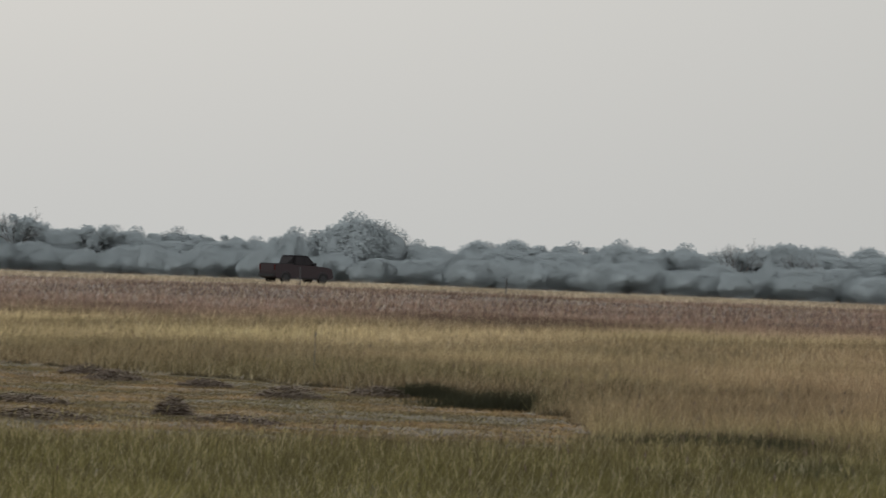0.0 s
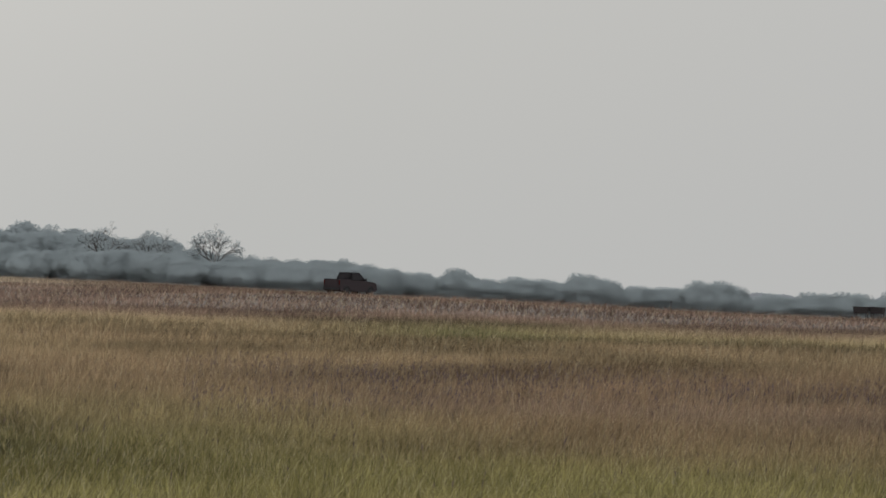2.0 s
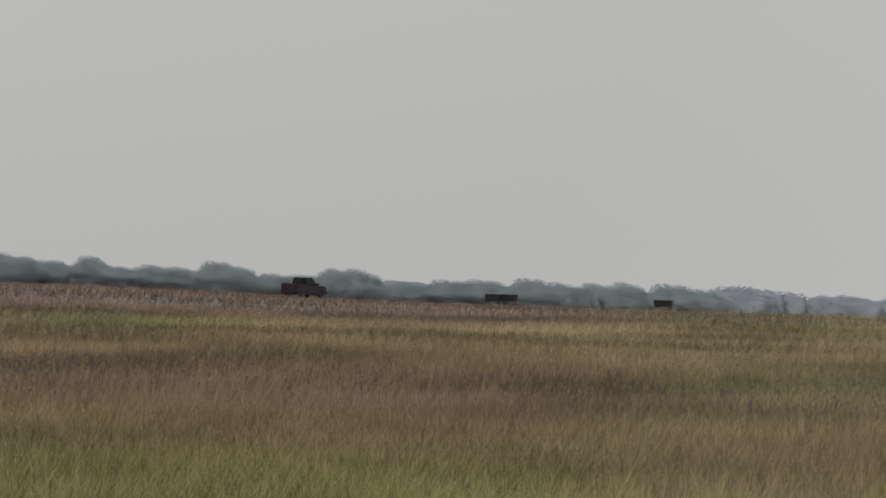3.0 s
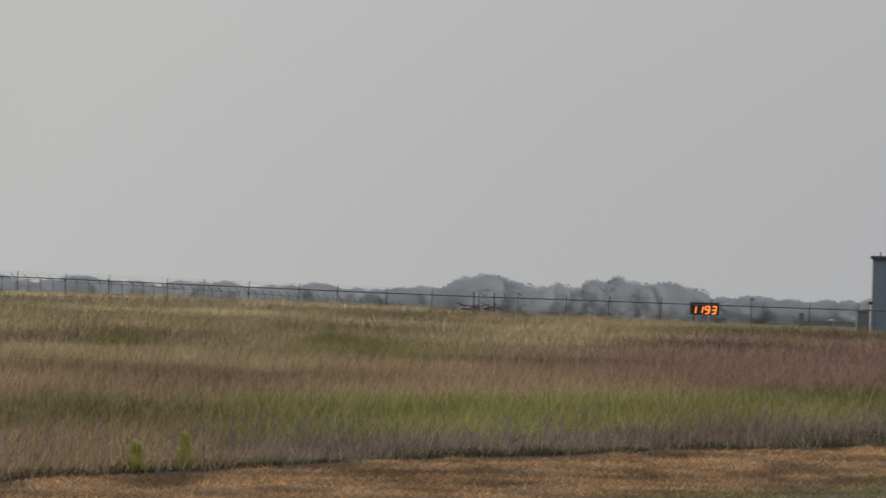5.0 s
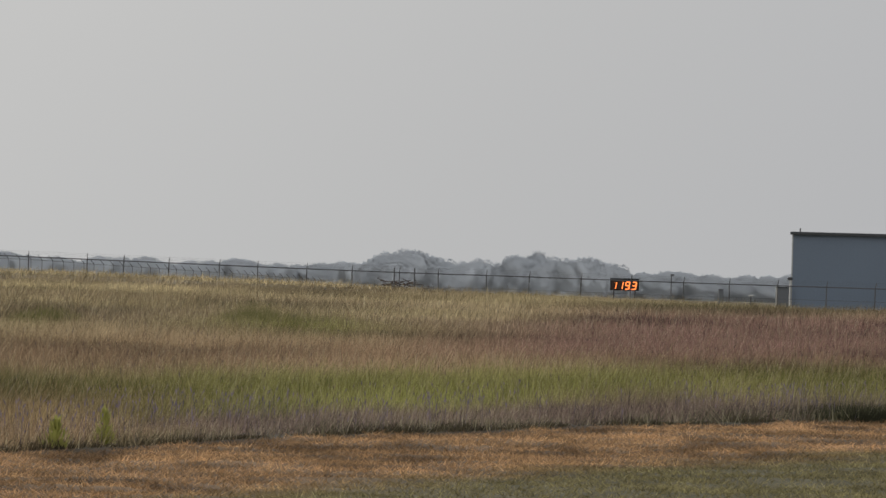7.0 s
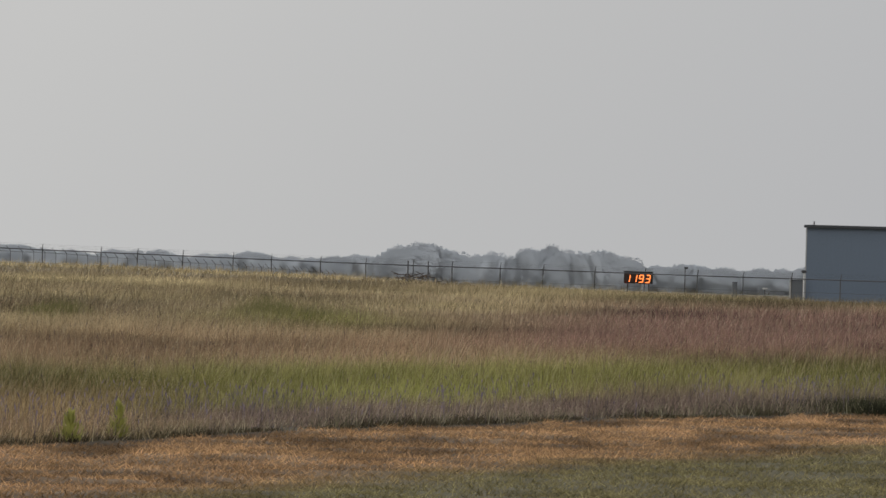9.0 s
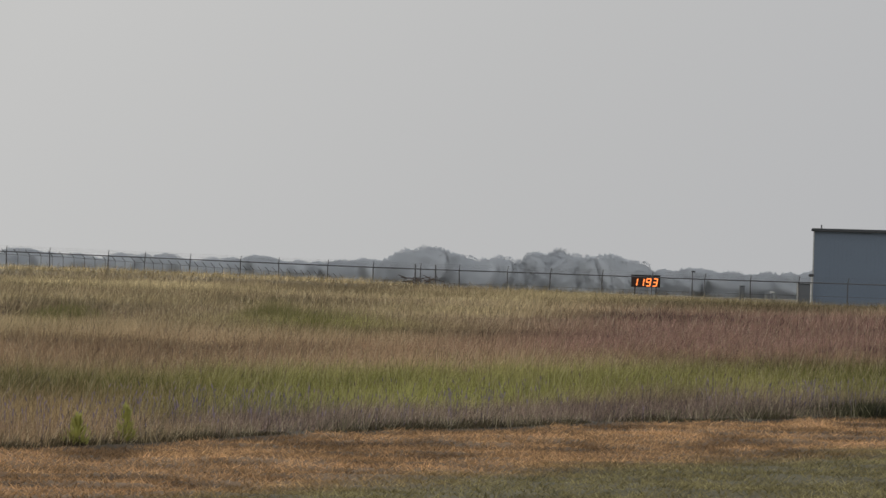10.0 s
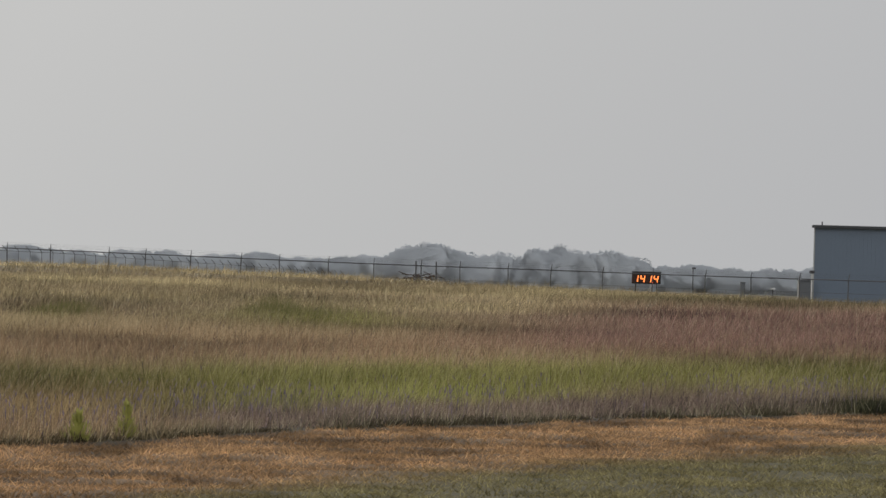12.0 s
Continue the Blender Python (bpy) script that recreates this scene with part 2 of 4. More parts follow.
def mown(x, y):
    """1 where the grass is mown short, 0 where it stands."""
    a, d = bearing(x, y)
    wob = 0.9 * (value_noise(x, y, 1.6, 3) - 0.5) + 0.8 * (value_noise(x, y, 5, 4) - 0.5)
    strip = (d + wob < mown_edge(a)) & (a > -2100 + 60 * wob)
    far_edge = np.interp(a, (-5400, -4617, -4337), (65.5, 56.7, 49.6))
    patch = (d + 2.0 * wob < far_edge) & (d + 0.4 * wob > 38.0) & (a < -4320 + 170 * wob)
    return strip | patch


STRAW, GOLD, GREEN = np.array((0.305, 0.235, 0.148)), np.array((0.41, 0.337, 0.198)), np.array((0.215, 0.225, 0.06))
RUST, MAUVE, OLIVE = np.array((0.205, 0.125, 0.106)), np.array((0.20, 0.145, 0.14)), np.array((0.218, 0.193, 0.098))
UMBER, DARK = np.array((0.195, 0.147, 0.105)), np.array((0.085, 0.09, 0.045))


def sward_colour(x, y):
    """Colour of the standing plants at a place, by the kinds that grow there, with shade painted in as DARK along
    edges.
    """
    a, d = bearing(x, y)
    n1, n2, n3, n4 = value_noise(x, y, 6, 5), value_noise(x * 0.5, y, 18, 6), value_noise(x, y, 2.5, 7), value_noise(x * 0.6, y, 14, 16)
    col = STRAW[None] * (1 - n1[:, None]) + OLIVE[None] * n1[:, None]

    def lay(c, w):
        nonlocal col
        w = np.clip(w, 0, 1)[:, None]
        col = col * (1 - w) + c[None] * w

    def spot(a0, d0, wa, wd):
        return np.exp(-((a - a0) / wa) ** 2 - ((d - d0) / wd) ** 2)
    # field before the fence
    right = ease(a, -1700, -1200)
    back = d - mown_edge(a)
    wander = 5 * (n2 - 0.5) + 3 * (n1 - 0.5)
    lay(UMBER * np.array((1.45, 1.27, 1.18)), right * ease(back + wander, 12, 18) * (1 - ease(back + wander, 26, 40)) * (0.45 + 0.5 * n1))
    lay(GREEN, right * ease(back + 0.5 * wander, 3.0, 5.5) * (1 - ease(back + wander, 11, 16)) * ease(a + 60 * wander, -750, -250) * (0.6 + 0.3 * n3))
    lay(GREEN * np.array((0.75, 0.72, 0.7)), right * ease(back + wander, 8, 11) * (1 - ease(back + wander, 15, 19)) * (1 - ease(a, -500, -200)) * ease(n2, 0.4, 0.7) * 0.4)
    lay(MAUVE * 0.78, right * (1 - ease(back, 2.6, 4.6)) * (0.45 + 0.5 * n3))
    lay(STRAW * np.array((0.95, 0.84, 0.74)), right * (1 - ease(a, -700, -250)) * (1 - ease(back, 6, 10)) * (0.25 + 0.5 * n1))
    # shade at the foot of the grass edge, painted into the blades
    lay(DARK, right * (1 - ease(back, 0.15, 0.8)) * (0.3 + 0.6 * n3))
    lay(RUST, ease(a + 40 * wander, -250, 350) * ease(back + wander, 16, 28) * (1 - ease(back, 55, 85)) * 0.95)
    lay(GOLD * 1.08, right * ease(back, 36, 56) * (1 - ease(a, 0, 400)) * ease(n4, 0.2, 0.5))
    lay(UMBER, right * ease(back, 30, 40) * (1 - ease(a, 0, 400)) * ease(n4, 0.55, 0.3) * 0.45)
    lay(GREEN * 0.8, spot(-230, 78, 150, 6) * 0.9)
    lay(GREEN * 0.7, spot(-690, 80, 60, 5) * 0.8)
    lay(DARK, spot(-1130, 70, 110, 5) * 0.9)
    # shaded recess below the green band, painted dark
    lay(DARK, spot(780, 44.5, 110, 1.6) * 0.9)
    # field before the thicket
    left = 1 - ease(a, -2300, -1900)
    lay(OLIVE * np.array((0.90, 0.96, 0.72)), left * (1 - ease(d, 32, 48)) * 0.85)
    lay(UMBER * np.array((0.93, 0.84, 0.78)), left * ease(d, 30, 40) * (1 - ease(d, 60, 80)) * ease(a, -3700, -2700) * (0.25 + 0.5 * n1))
    lay(UMBER * np.array((1.08, 0.97, 0.92)), left * ease(d, 38, 50) * (1 - ease(d, 92, 112)) * ease(a, -4500, -3700) * (0.45 + 0.5 * n4))
    lay(MAUVE * 0.85, left * ease(d, 42, 48) * (1 - ease(d, 56, 62)) * ease(n2, 0.4, 0.7) * ease(a, -3600, -3000) * 0.7)
    lay(GOLD * 1.1, left * ease(d, 62, 74) * (1 - ease(d, 105, 130)) * (0.1 + 0.6 * n4) * (1 - 0.65 * ease(a, -4200, -3500)))
    lay(GOLD * 1.05, left * ease(d, 104, 112) * (1 - ease(d, 124, 138)) * ease(n2, 0.3, 0.6) * 0.8)
    lay(np.array((0.205, 0.143, 0.118)), left * ease(d, 105, 140) * 0.95)
    lay(OLIVE * np.array((0.78, 0.88, 0.8)), spot(-3000, 108, 190, 14) * 0.9)
    lay(OLIVE * 0.85, spot(-3000, 130, 280, 8) * 0.5)
    # shaded fronts of the tall grass, painted as dark spots
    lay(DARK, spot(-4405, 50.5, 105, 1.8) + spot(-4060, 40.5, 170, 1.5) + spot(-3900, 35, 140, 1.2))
    lay(np.array((0.46, 0.40, 0.30)), ease(d, 255, 268) * left * ease(a, -3500, -4000) * 0.85)
    return col


def soil_colour(x, y, shade=1.0):
    n1, n2 = value_noise(x, y, 1.2, 8), value_noise(x, y, 0.35, 9)
    a, d = bearing(x, y)
    cut = np.array((0.30, 0.188, 0.098))[None] * (0.45 + 0.55 * n1[:, None] + 0.5 * n2[:, None])
    cut = cut * (0.55 + 0.9 * ease(value_noise(x * 0.55, y, 0.30, 10), 0.2, 0.8))[:, None]
    turf = np.array((0.21, 0.185, 0.09))[None] * (0.7 + 0.5 * n2[:, None])
    swath = ease(d + 1.5 * n1, mown_edge(a) - 8.5, mown_edge(a) - 5.5)
    near = np.where(a > -2100, swath, 0.1 + 0.7 * n1)[:, None]
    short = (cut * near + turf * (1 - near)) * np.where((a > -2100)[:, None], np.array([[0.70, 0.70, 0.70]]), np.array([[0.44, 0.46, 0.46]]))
    # under standing grass the ground is darkened to paint in shaded depth
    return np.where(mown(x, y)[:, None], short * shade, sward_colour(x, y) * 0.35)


def relief(x, y):
    """Clods and windrows of cut straw on the mown ground."""
    lump = 0.045 * (value_noise(x * 0.55, y, 0.30, 10) - 0.6) + 0.035 * (value_noise(x * 0.4, y, 0.75, 11) - 0.6)
    return np.where(mown(x, y), lump - 0.012, 0)


# ---- ground: one sheet, fine near by and coarse to the horizon ----
def build_ground():
    rs = np.concatenate([[0.002], np.arange(0.5, 26, 3), np.arange(26, 66, 0.16), np.arange(64, 140, 1.2), np.arange(140, 420, 6), np.geomspace(420, 4200, 26)])
    th_fine = np.arange(-0.88, 0.24, 0.0032)
    th = np.concatenate([np.linspace(-math.pi, -0.9, 40), th_fine, np.linspace(0.26, math.pi, 46)])
    R, T = np.meshgrid(rs, th, indexing="ij")
    x, y = (R * np.sin(T)).ravel(), (R * np.cos(T)).ravel()
    x, y = x + 0.21 * (np.hypot(x, y) < 0.1), y - 0.13 * (np.hypot(x, y) < 0.1)
    z = land(x, y)
    z = z + relief(x, y)
    nr, nth = len(rs), len(th)
    i = np.arange(nr - 1)[:, None] * nth + np.arange(nth - 1)[None]
    faces = np.stack([i, i + 1, i + nth + 1, i + nth], -1).reshape(-1, 4)[:, ::-1]
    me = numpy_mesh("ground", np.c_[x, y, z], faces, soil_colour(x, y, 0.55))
    me.materials.append(M_GROUND)
    for p in me.polygons:
        p.use_smooth = True
    tagged(new("ground", me), "dry grassland earth with mown straw-coloured stubble", "ground", kind="structure")


def scatter(count, a0, a1, d0, d1):
    """Even scatter over a sector of the field."""
    a = RNG.uniform(a0, a1, count)
    d = np.sqrt(RNG.uniform(d0 ** 2, d1 ** 2, count))
    return d * np.sin(a / LENS), d * np.cos(a / LENS)


def blades(name, x, y, height, width, tint, label, lean=0.42, sway=0.22):
    """Standing blades, one slender leaning triangle each, rooted in the ground."""
    n = len(x)
    z = land(x, y) + relief(x, y) - 0.004
    ang = RNG.normal(0, 0.8, n) - np.arctan2(x, y)
    wx, wy = np.cos(ang) * width / 2, np.sin(ang) * width / 2
    lx = RNG.normal(sway, lean, n) * height
    ly = RNG.normal(0, lean, n) * height
    v = np.empty((n, 3, 3))
    v[:, 0] = np.c_[x - wx, y - wy, z]
    v[:, 1] = np.c_[x + wx, y + wy, z]
    v[:, 2] = np.c_[x + lx, y + ly, z + height]
    f = np.arange(n * 3).reshape(-1, 3)
    me = numpy_mesh(name, v.reshape(-1, 3), f, np.repeat(tint, 3, axis=0))
    me.materials.append(M_GRASS)
    return tagged(new(name, me), label, "grass", kind="stuff")


def plumes(name, x, y, height, length, width, tint, label):
    """Seed heads and flower spikes: a slim diamond on top of each stalk."""
    n = len(x)
    z = land(x, y)
    az = np.arctan2(x, y)
    wx, wy = np.cos(az) * width / 2, -np.sin(az) * width / 2
    lx = RNG.normal(0.05, 0.10, n) * height
    v = np.empty((n, 4, 3))
    v[:, 0] = np.c_[x + lx * 0.7, y, z + height - length]
    v[:, 1] = np.c_[x + lx + wx, y + wy, z + height - length * 0.45]
    v[:, 2] = np.c_[x + lx * 1.2, y, z + height]
    v[:, 3] = np.c_[x + lx - wx, y - wy, z + height - length * 0.5]
    stem = np.empty((n, 4, 3))
    stem[:, 0] = np.c_[x - wx * 0.2, y - wy * 0.2, z]
    stem[:, 1] = np.c_[x + wx * 0.2, y + wy * 0.2, z]
    stem[:, 2] = np.c_[x + lx * 0.7 + wx * 0.15, y, z + height - length]
    stem[:, 3] = np.c_[x + lx * 0.7 - wx * 0.15, y, z + height - length]
    allv = np.concatenate([v.reshape(-1, 3), stem.reshape(-1, 3)])
    me = numpy_mesh(name, allv, np.arange(n * 8).reshape(-1, 4), np.concatenate([np.repeat(tint, 4, 0), np.repeat(tint * 0.9, 4, 0)]))
    me.materials.append(M_GRASS)
    return tagged(new(name, me), label, "wild flowers", kind="stuff")


def build_grass():
    bands = [(26, 50, 640000, 0.40, 0.0064), (50, 80, 560000, 0.40, 0.0085), (80, 150, 500000, 0.40, 0.0165), (150, 350, 430000, 0.44, 0.027)]
    for d0, d1, count, h, w in bands:
        x, y = scatter(count, -5450, 1050, d0, d1)
        clump = value_noise(x, y, 0.4, 12)
        a, d = bearing(x, y)
        keep = ~mown(x, y) & (RNG.random(len(x)) < 0.35 + 0.9 * clump) & ~((d > 252) & (a > -1300))
        x, y, a, d, clump = x[keep], y[keep], a[keep], d[keep], clump[keep]
        stand = 0.40 + 0.6 * value_noise(x, y, 3.2, 13) + 0.45 * value_noise(x, y, 1.1, 19)
        # most blades make a low dense sward; a few stand clear of it
        hh = h * (0.34 + 0.22 * clump + 0.16 * RNG.random(len(x)) + 0.55 * RNG.random(len(x)) ** 7) * stand
        back = d - mown_edge(a)
        near_strip = (a > -2100)
        hh = hh * np.where(near_strip, 0.62 + 0.38 * ease(back, 2.5, 5.0), np.where(d < 42, 0.66, 1.0))
        mound = value_noise(x * 0.75, y * 0.5, 3.4, 17)
        shade = RNG.choice((0.35, 0.65, 1.0, 1.35, 1.8), (len(x), 1), p=(0.18, 0.22, 0.27, 0.21, 0.12))
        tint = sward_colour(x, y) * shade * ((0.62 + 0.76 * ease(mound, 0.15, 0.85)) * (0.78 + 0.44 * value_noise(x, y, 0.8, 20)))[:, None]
        # some blades tinted pale: sunlit highlights put into the colour
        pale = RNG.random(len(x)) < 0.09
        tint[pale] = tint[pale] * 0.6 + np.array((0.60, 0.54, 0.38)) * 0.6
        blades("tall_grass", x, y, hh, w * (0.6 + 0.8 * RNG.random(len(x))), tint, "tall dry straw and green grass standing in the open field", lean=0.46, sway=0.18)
    # low dark blades added as painted shade under the edge of the standing grass
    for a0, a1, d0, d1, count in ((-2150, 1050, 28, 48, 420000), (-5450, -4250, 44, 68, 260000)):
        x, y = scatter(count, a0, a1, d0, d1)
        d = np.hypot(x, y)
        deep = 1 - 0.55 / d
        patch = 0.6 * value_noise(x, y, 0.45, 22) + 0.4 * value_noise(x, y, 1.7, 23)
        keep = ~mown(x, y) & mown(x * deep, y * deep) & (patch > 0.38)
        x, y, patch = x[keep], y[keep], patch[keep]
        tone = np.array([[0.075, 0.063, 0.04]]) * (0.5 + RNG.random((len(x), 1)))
        blades("edge_shade_blades", x, y, (0.02 + 0.10 * ease(patch, 0.38, 0.8)) * (0.4 + 0.6 * RNG.random(len(x))), 0.008 + 0.008 * RNG.random(len(x)), tone,
               "low dark blades standing in for shade at the foot of the standing grass", lean=0.8, sway=0.1)
    # short stubble and cut straw
    for a0, a1, d0, d1, count in ((-2150, 1050, 25, 50, 520000), (-5450, -4150, 37, 67, 230000)):
        x, y = scatter(count, a0, a1, d0, d1)
        keep = mown(x, y) & (RNG.random(len(x)) < 0.3 + 0.9 * value_noise(x * 0.6, y, 0.5, 21))
        x, y = x[keep], y[keep]
        col = soil_colour(x, y, 1.75) * RNG.choice((0.45, 0.75, 1.1, 1.5), (len(x), 1), p=(0.22, 0.3, 0.33, 0.15))
        blades("stubble", x, y, 0.018 + 0.045 * RNG.random(len(x)) ** 2, 0.006 + 0.010 * RNG.random(len(x)), col,
               "short mown stubble and orange-brown cut straw", lean=1.5, sway=0.2)
    # dark dry stalks, pale seed heads, mauve flowers
    x, y = scatter(3600, -5450, 1050, 28, 85)
    keep = ~mown(x, y) & (value_noise(x, y, 4, 14) > 0.42)
    x, y = x[keep], y[keep]
    tone = np.array([[0.13, 0.10, 0.095]]) * (0.6 + 0.8 * RNG.random((len(x), 1)))
    plumes("dry_stalks", x, y, 0.24 + 0.26 * RNG.random(len(x)) ** 2, 0.04 + 0.05 * RNG.random(len(x)), 0.006 + 0.008 * RNG.random(len(x)), tone,
           "dark dry flower stalks standing among the grass")
    x, y = scatter(26000, -5450, 1050, 30, 90)
    keep = ~mown(x, y)
    x, y = x[keep], y[keep]
    tone = sward_colour(x, y) * 0.7 + np.array([[0.2, 0.17, 0.10]])
    plumes("seed_heads", x, y, 0.22 + 0.20 * RNG.random(len(x)), 0.04 + 0.05 * RNG.random(len(x)), 0.004 + 0.006 * RNG.random(len(x)), tone,
           "pale feathery seed heads on the tall grass")
    x, y = scatter(17000, -1900, 1050, 29, 60)
    a, d = bearing(x, y)
    keep = ~mown(x, y) & (d - mown_edge(a) < 4.5) & (value_noise(x, y, 1.4, 15) > 0.42)
    x2, y2 = scatter(7000, -3500, -1000, 40, 64)
    k2 = (value_noise(x2, y2, 3.0, 18) > 0.52) & ~mown(x2, y2)
    x, y = np.concatenate([x[keep], x2[k2]]), np.concatenate([y[keep], y2[k2]])
    dusky = np.arange(len(x))[:, None] >= keep.sum()
    tone = np.where(dusky, np.array([[0.125, 0.10, 0.118]]), np.array([[0.215, 0.18, 0.235]])) * (0.6 + 0.7 * RNG.random((len(x), 1)))
    plumes("mauve_flowers", x, y, np.where(dusky[:, 0], 0.24, 0.16) + 0.22 * RNG.random(len(x)), 0.04 + 0.04 * RNG.random(len(x)), 0.006 + 0.007 * RNG.random(len(x)), tone,
           "mauve flower spikes along the edge of the mown strip")


# ---- trees ----
def leaf_quads(c, leaf, r):
    """Small four-cornered leaf sprays at the given places, turned to the open side within wide limits."""
    count = len(c)
    face = np.array([[0.0, -0.75, 0.6]]) + r.normal(0, 0.42, (count, 3))
    u = np.cross(face, r.normal(0, 1, (count, 3)))
    u /= np.linalg.norm(u, axis=1)[:, None]
    w = np.cross(u, face)
    w /= np.linalg.norm(w, axis=1)[:, None]
    s = leaf * r.uniform(0.5, 1.3, count)[:, None]
    quad = np.stack([c - u * s, c - w * s * 0.6, c + u * s, c + w * s * 0.6], 1).reshape(-1, 3)
    return quad, np.arange(count * 4).reshape(-1, 4)


def crown_skin(seed, spread, rough, bumps, low):
    """The closed mass of a crown of height 1, star-shaped with many rounded swellings, and a way to find its surface."""
    r = np.random.default_rng(seed + 500)
    ways = r.normal(0, 1, (bumps, 3))
    ways[:, 2] = np.abs(ways[:, 2]) * 0.9 - 0.25
    ways /= np.linalg.norm(ways, axis=1)[:, None]
    amp, tight = r.uniform(0.5, 1.3, bumps) * rough, r.uniform(9, 30, bumps)

    def surface(n):
        rad = 0.43 + (amp[None] * np.exp(tight[None] * (n @ ways.T - 1))).sum(1)
        rad = rad + 0.02 * np.sin(n[:, 0] * 23 + seed) * np.sin(n[:, 1] * 21) + 0.016 * np.sin(n[:, 2] * 31 + n[:, 0] * 17)
        p = n * rad[:, None] * np.array([spread, spread, 1.0])
        # below its girth the crown hangs straight down to the ground
        girth = np.maximum(np.hypot(n[:, 0], n[:, 1]), 0.5)
        p[:, :2] *= np.where(n[:, 2] < 0, 0.97 / girth, 1.0)[:, None]
        p[:, 2] += 0.44
        return p
    nu, nv = 56, 30
    u, v = np.meshgrid(np.arange(nu) * math.tau / nu, np.linspace(0.02, math.pi - 0.02, nv))
    n = np.stack([np.cos(u) * np.sin(v), np.sin(u) * np.sin(v), np.cos(v)], -1).reshape(-1, 3)
    p = surface(n)
    i = np.arange(nv - 1)[:, None] * nu + np.arange(nu)[None]
    j = np.arange(nv - 1)[:, None] * nu + (np.arange(nu)[None] + 1) % nu
    faces = np.stack([i, i + nu, j + nu, j], -1).reshape(-1, 4)
    top = p[:, 2].max()
    stretch = np.array([1, 1, 0.97 / top])
    settle = lambda q: np.c_[q[:, :2], np.maximum(q[:, 2] * stretch[2], low)]
    return settle(p), faces, lambda m: settle(surface(m))


def crown_mesh(*pieces):
    """One crown from several arrays of corners and quads."""
    vs, fs, base = [], [], 0
    for v, f in pieces:
        vs.append(v)
        fs.append(f + base)
        base += len(v)
    return numpy_mesh("crown", np.concatenate(vs), np.concatenate(fs))


def tree_meshes(seed, spread, leaf, count, puff, low):
    """One tree of height 1: a tapered trunk with limbs, and a crown of leaf sprays in uneven puffs round the limbs' ends."""
    rng = random.Random(seed)
    bm = bmesh.new()
    tips = []
    fork = rng.uniform(0.12, 0.22)
    tube_bm([(0, 0, -0.08), (0.01, 0, fork * 0.5), (0.02, 0.01, fork)], [0.032, 0.026, 0.022], 7, bm)
    for k in range(8):
        ang = k * math.tau / 8 + rng.uniform(-0.4, 0.4)
        out = spread * rng.uniform(0.3, 0.9)
        top = rng.uniform(0.5, 0.92)
        p0 = Vector((0.02, 0.01, fork * 0.9))
        p1 = Vector((math.cos(ang) * out * 0.45, math.sin(ang) * out * 0.45, fork + (top - fork) * 0.5))
        p2 = Vector((math.cos(ang) * out, math.sin(ang) * out, top))
        tube_bm([p0, p1, p2], [0.018, 0.011, 0.004], 5, bm)
        tips += [(p2, 1.0), (p1 * 0.4 + p2 * 0.6, 0.9)]
        for _ in range(4):
            q = p1.lerp(p2, rng.uniform(0.1, 0.9))
            e = q + Vector((rng.uniform(-1, 1), rng.uniform(-1, 1), rng.uniform(0.0, 0.8))) * spread * 0.38
            e.z = min(e.z, 0.96)
            tube_bm([q, q.lerp(e, 0.5) + Vector((0, 0, 0.03)), e], [0.007, 0.005, 0.0025], 4, bm)
            tips.append((e, 0.7))
    for _ in range(low):
        t, rr = rng.uniform(0, math.tau), spread * rng.uniform(0.2, 1.0)
        tips.append((Vector((math.cos(t) * rr, math.sin(t) * rr, rng.uniform(0.05, 0.45))), 1.2))
    r = np.random.default_rng(seed)
    centres = np.array([t[0][:] for t in tips])
    sizes = np.array([t[1] for t in tips]) * puff
    pick = r.integers(0, len(tips), count)
    off = r.normal(0, 1, (count, 3))
    off /= np.linalg.norm(off, axis=1)[:, None]
    off *= (sizes[pick] * r.random(count) ** 0.5)[:, None] * np.array([1, 1, 0.75])
    c = centres[pick] + off
    c[:, 2] = np.where(c[:, 2] < 0, -c[:, 2], c[:, 2])
    c[:, 2] = np.where(c[:, 2] > 0.99, 0.99 - 0.2 * r.random(count), c[:, 2])
    return bm, crown_mesh(leaf_quads(c, leaf, r))


def dome_meshes(seed, spread, leaf, count, rough, low=0.0, loose=0.05):
    """A bushy tree of height 1: a stem with limbs, and a dense crown of leaf sprays over its swellings."""
    rng = random.Random(seed)
    r = np.random.default_rng(seed)
    bm = bmesh.new()
    for k in range(7):
        t = k * math.tau / 7 + rng.uniform(-0.4, 0.4)
        tip = Vector((math.cos(t) * 0.3 * spread, math.sin(t) * 0.3 * spread, rng.uniform(0.4, 0.7)))
        tube_bm([(0, 0, -0.05), tip * 0.5, tip], [0.03, 0.02, 0.006], 5, bm)
    skin, faces, surface = crown_skin(seed, spread, rough, 34, low)
    n = r.normal(0, 1, (count, 3))
    n /= np.linalg.norm(n, axis=1)[:, None]
    c = surface(n) + n * (r.random(count) ** 1.6 * loose)[:, None]
    skin[:, :2] *= 0.96
    skin[:, 2] *= 0.97
    return bm, crown_mesh(leaf_quads(c, leaf, r), (skin, faces))


def build_tree(name, seed, spread, leaf, count, puff, low, label, leaf_mat, rough=0.1):
    """A tree one metre high, to be set out at its true height."""
    root = empty(name, pose(0, 0, -50))
    if name == "bare_tree":
        trunk, crown = open_tree_meshes(seed)
    elif puff:
        trunk, crown = tree_meshes(seed, spread, leaf, count, puff, low)
    else:
        trunk, crown = dome_meshes(seed, spread, leaf, count, rough, low, 0.05 if name == "far_tree" else 0.13)
    part("trunk", trunk, M_BARK, root)
    crown.materials.append(leaf_mat)
    ob = new("crown", crown)
    ob.parent = root
    return tagged(root, label, "tree")


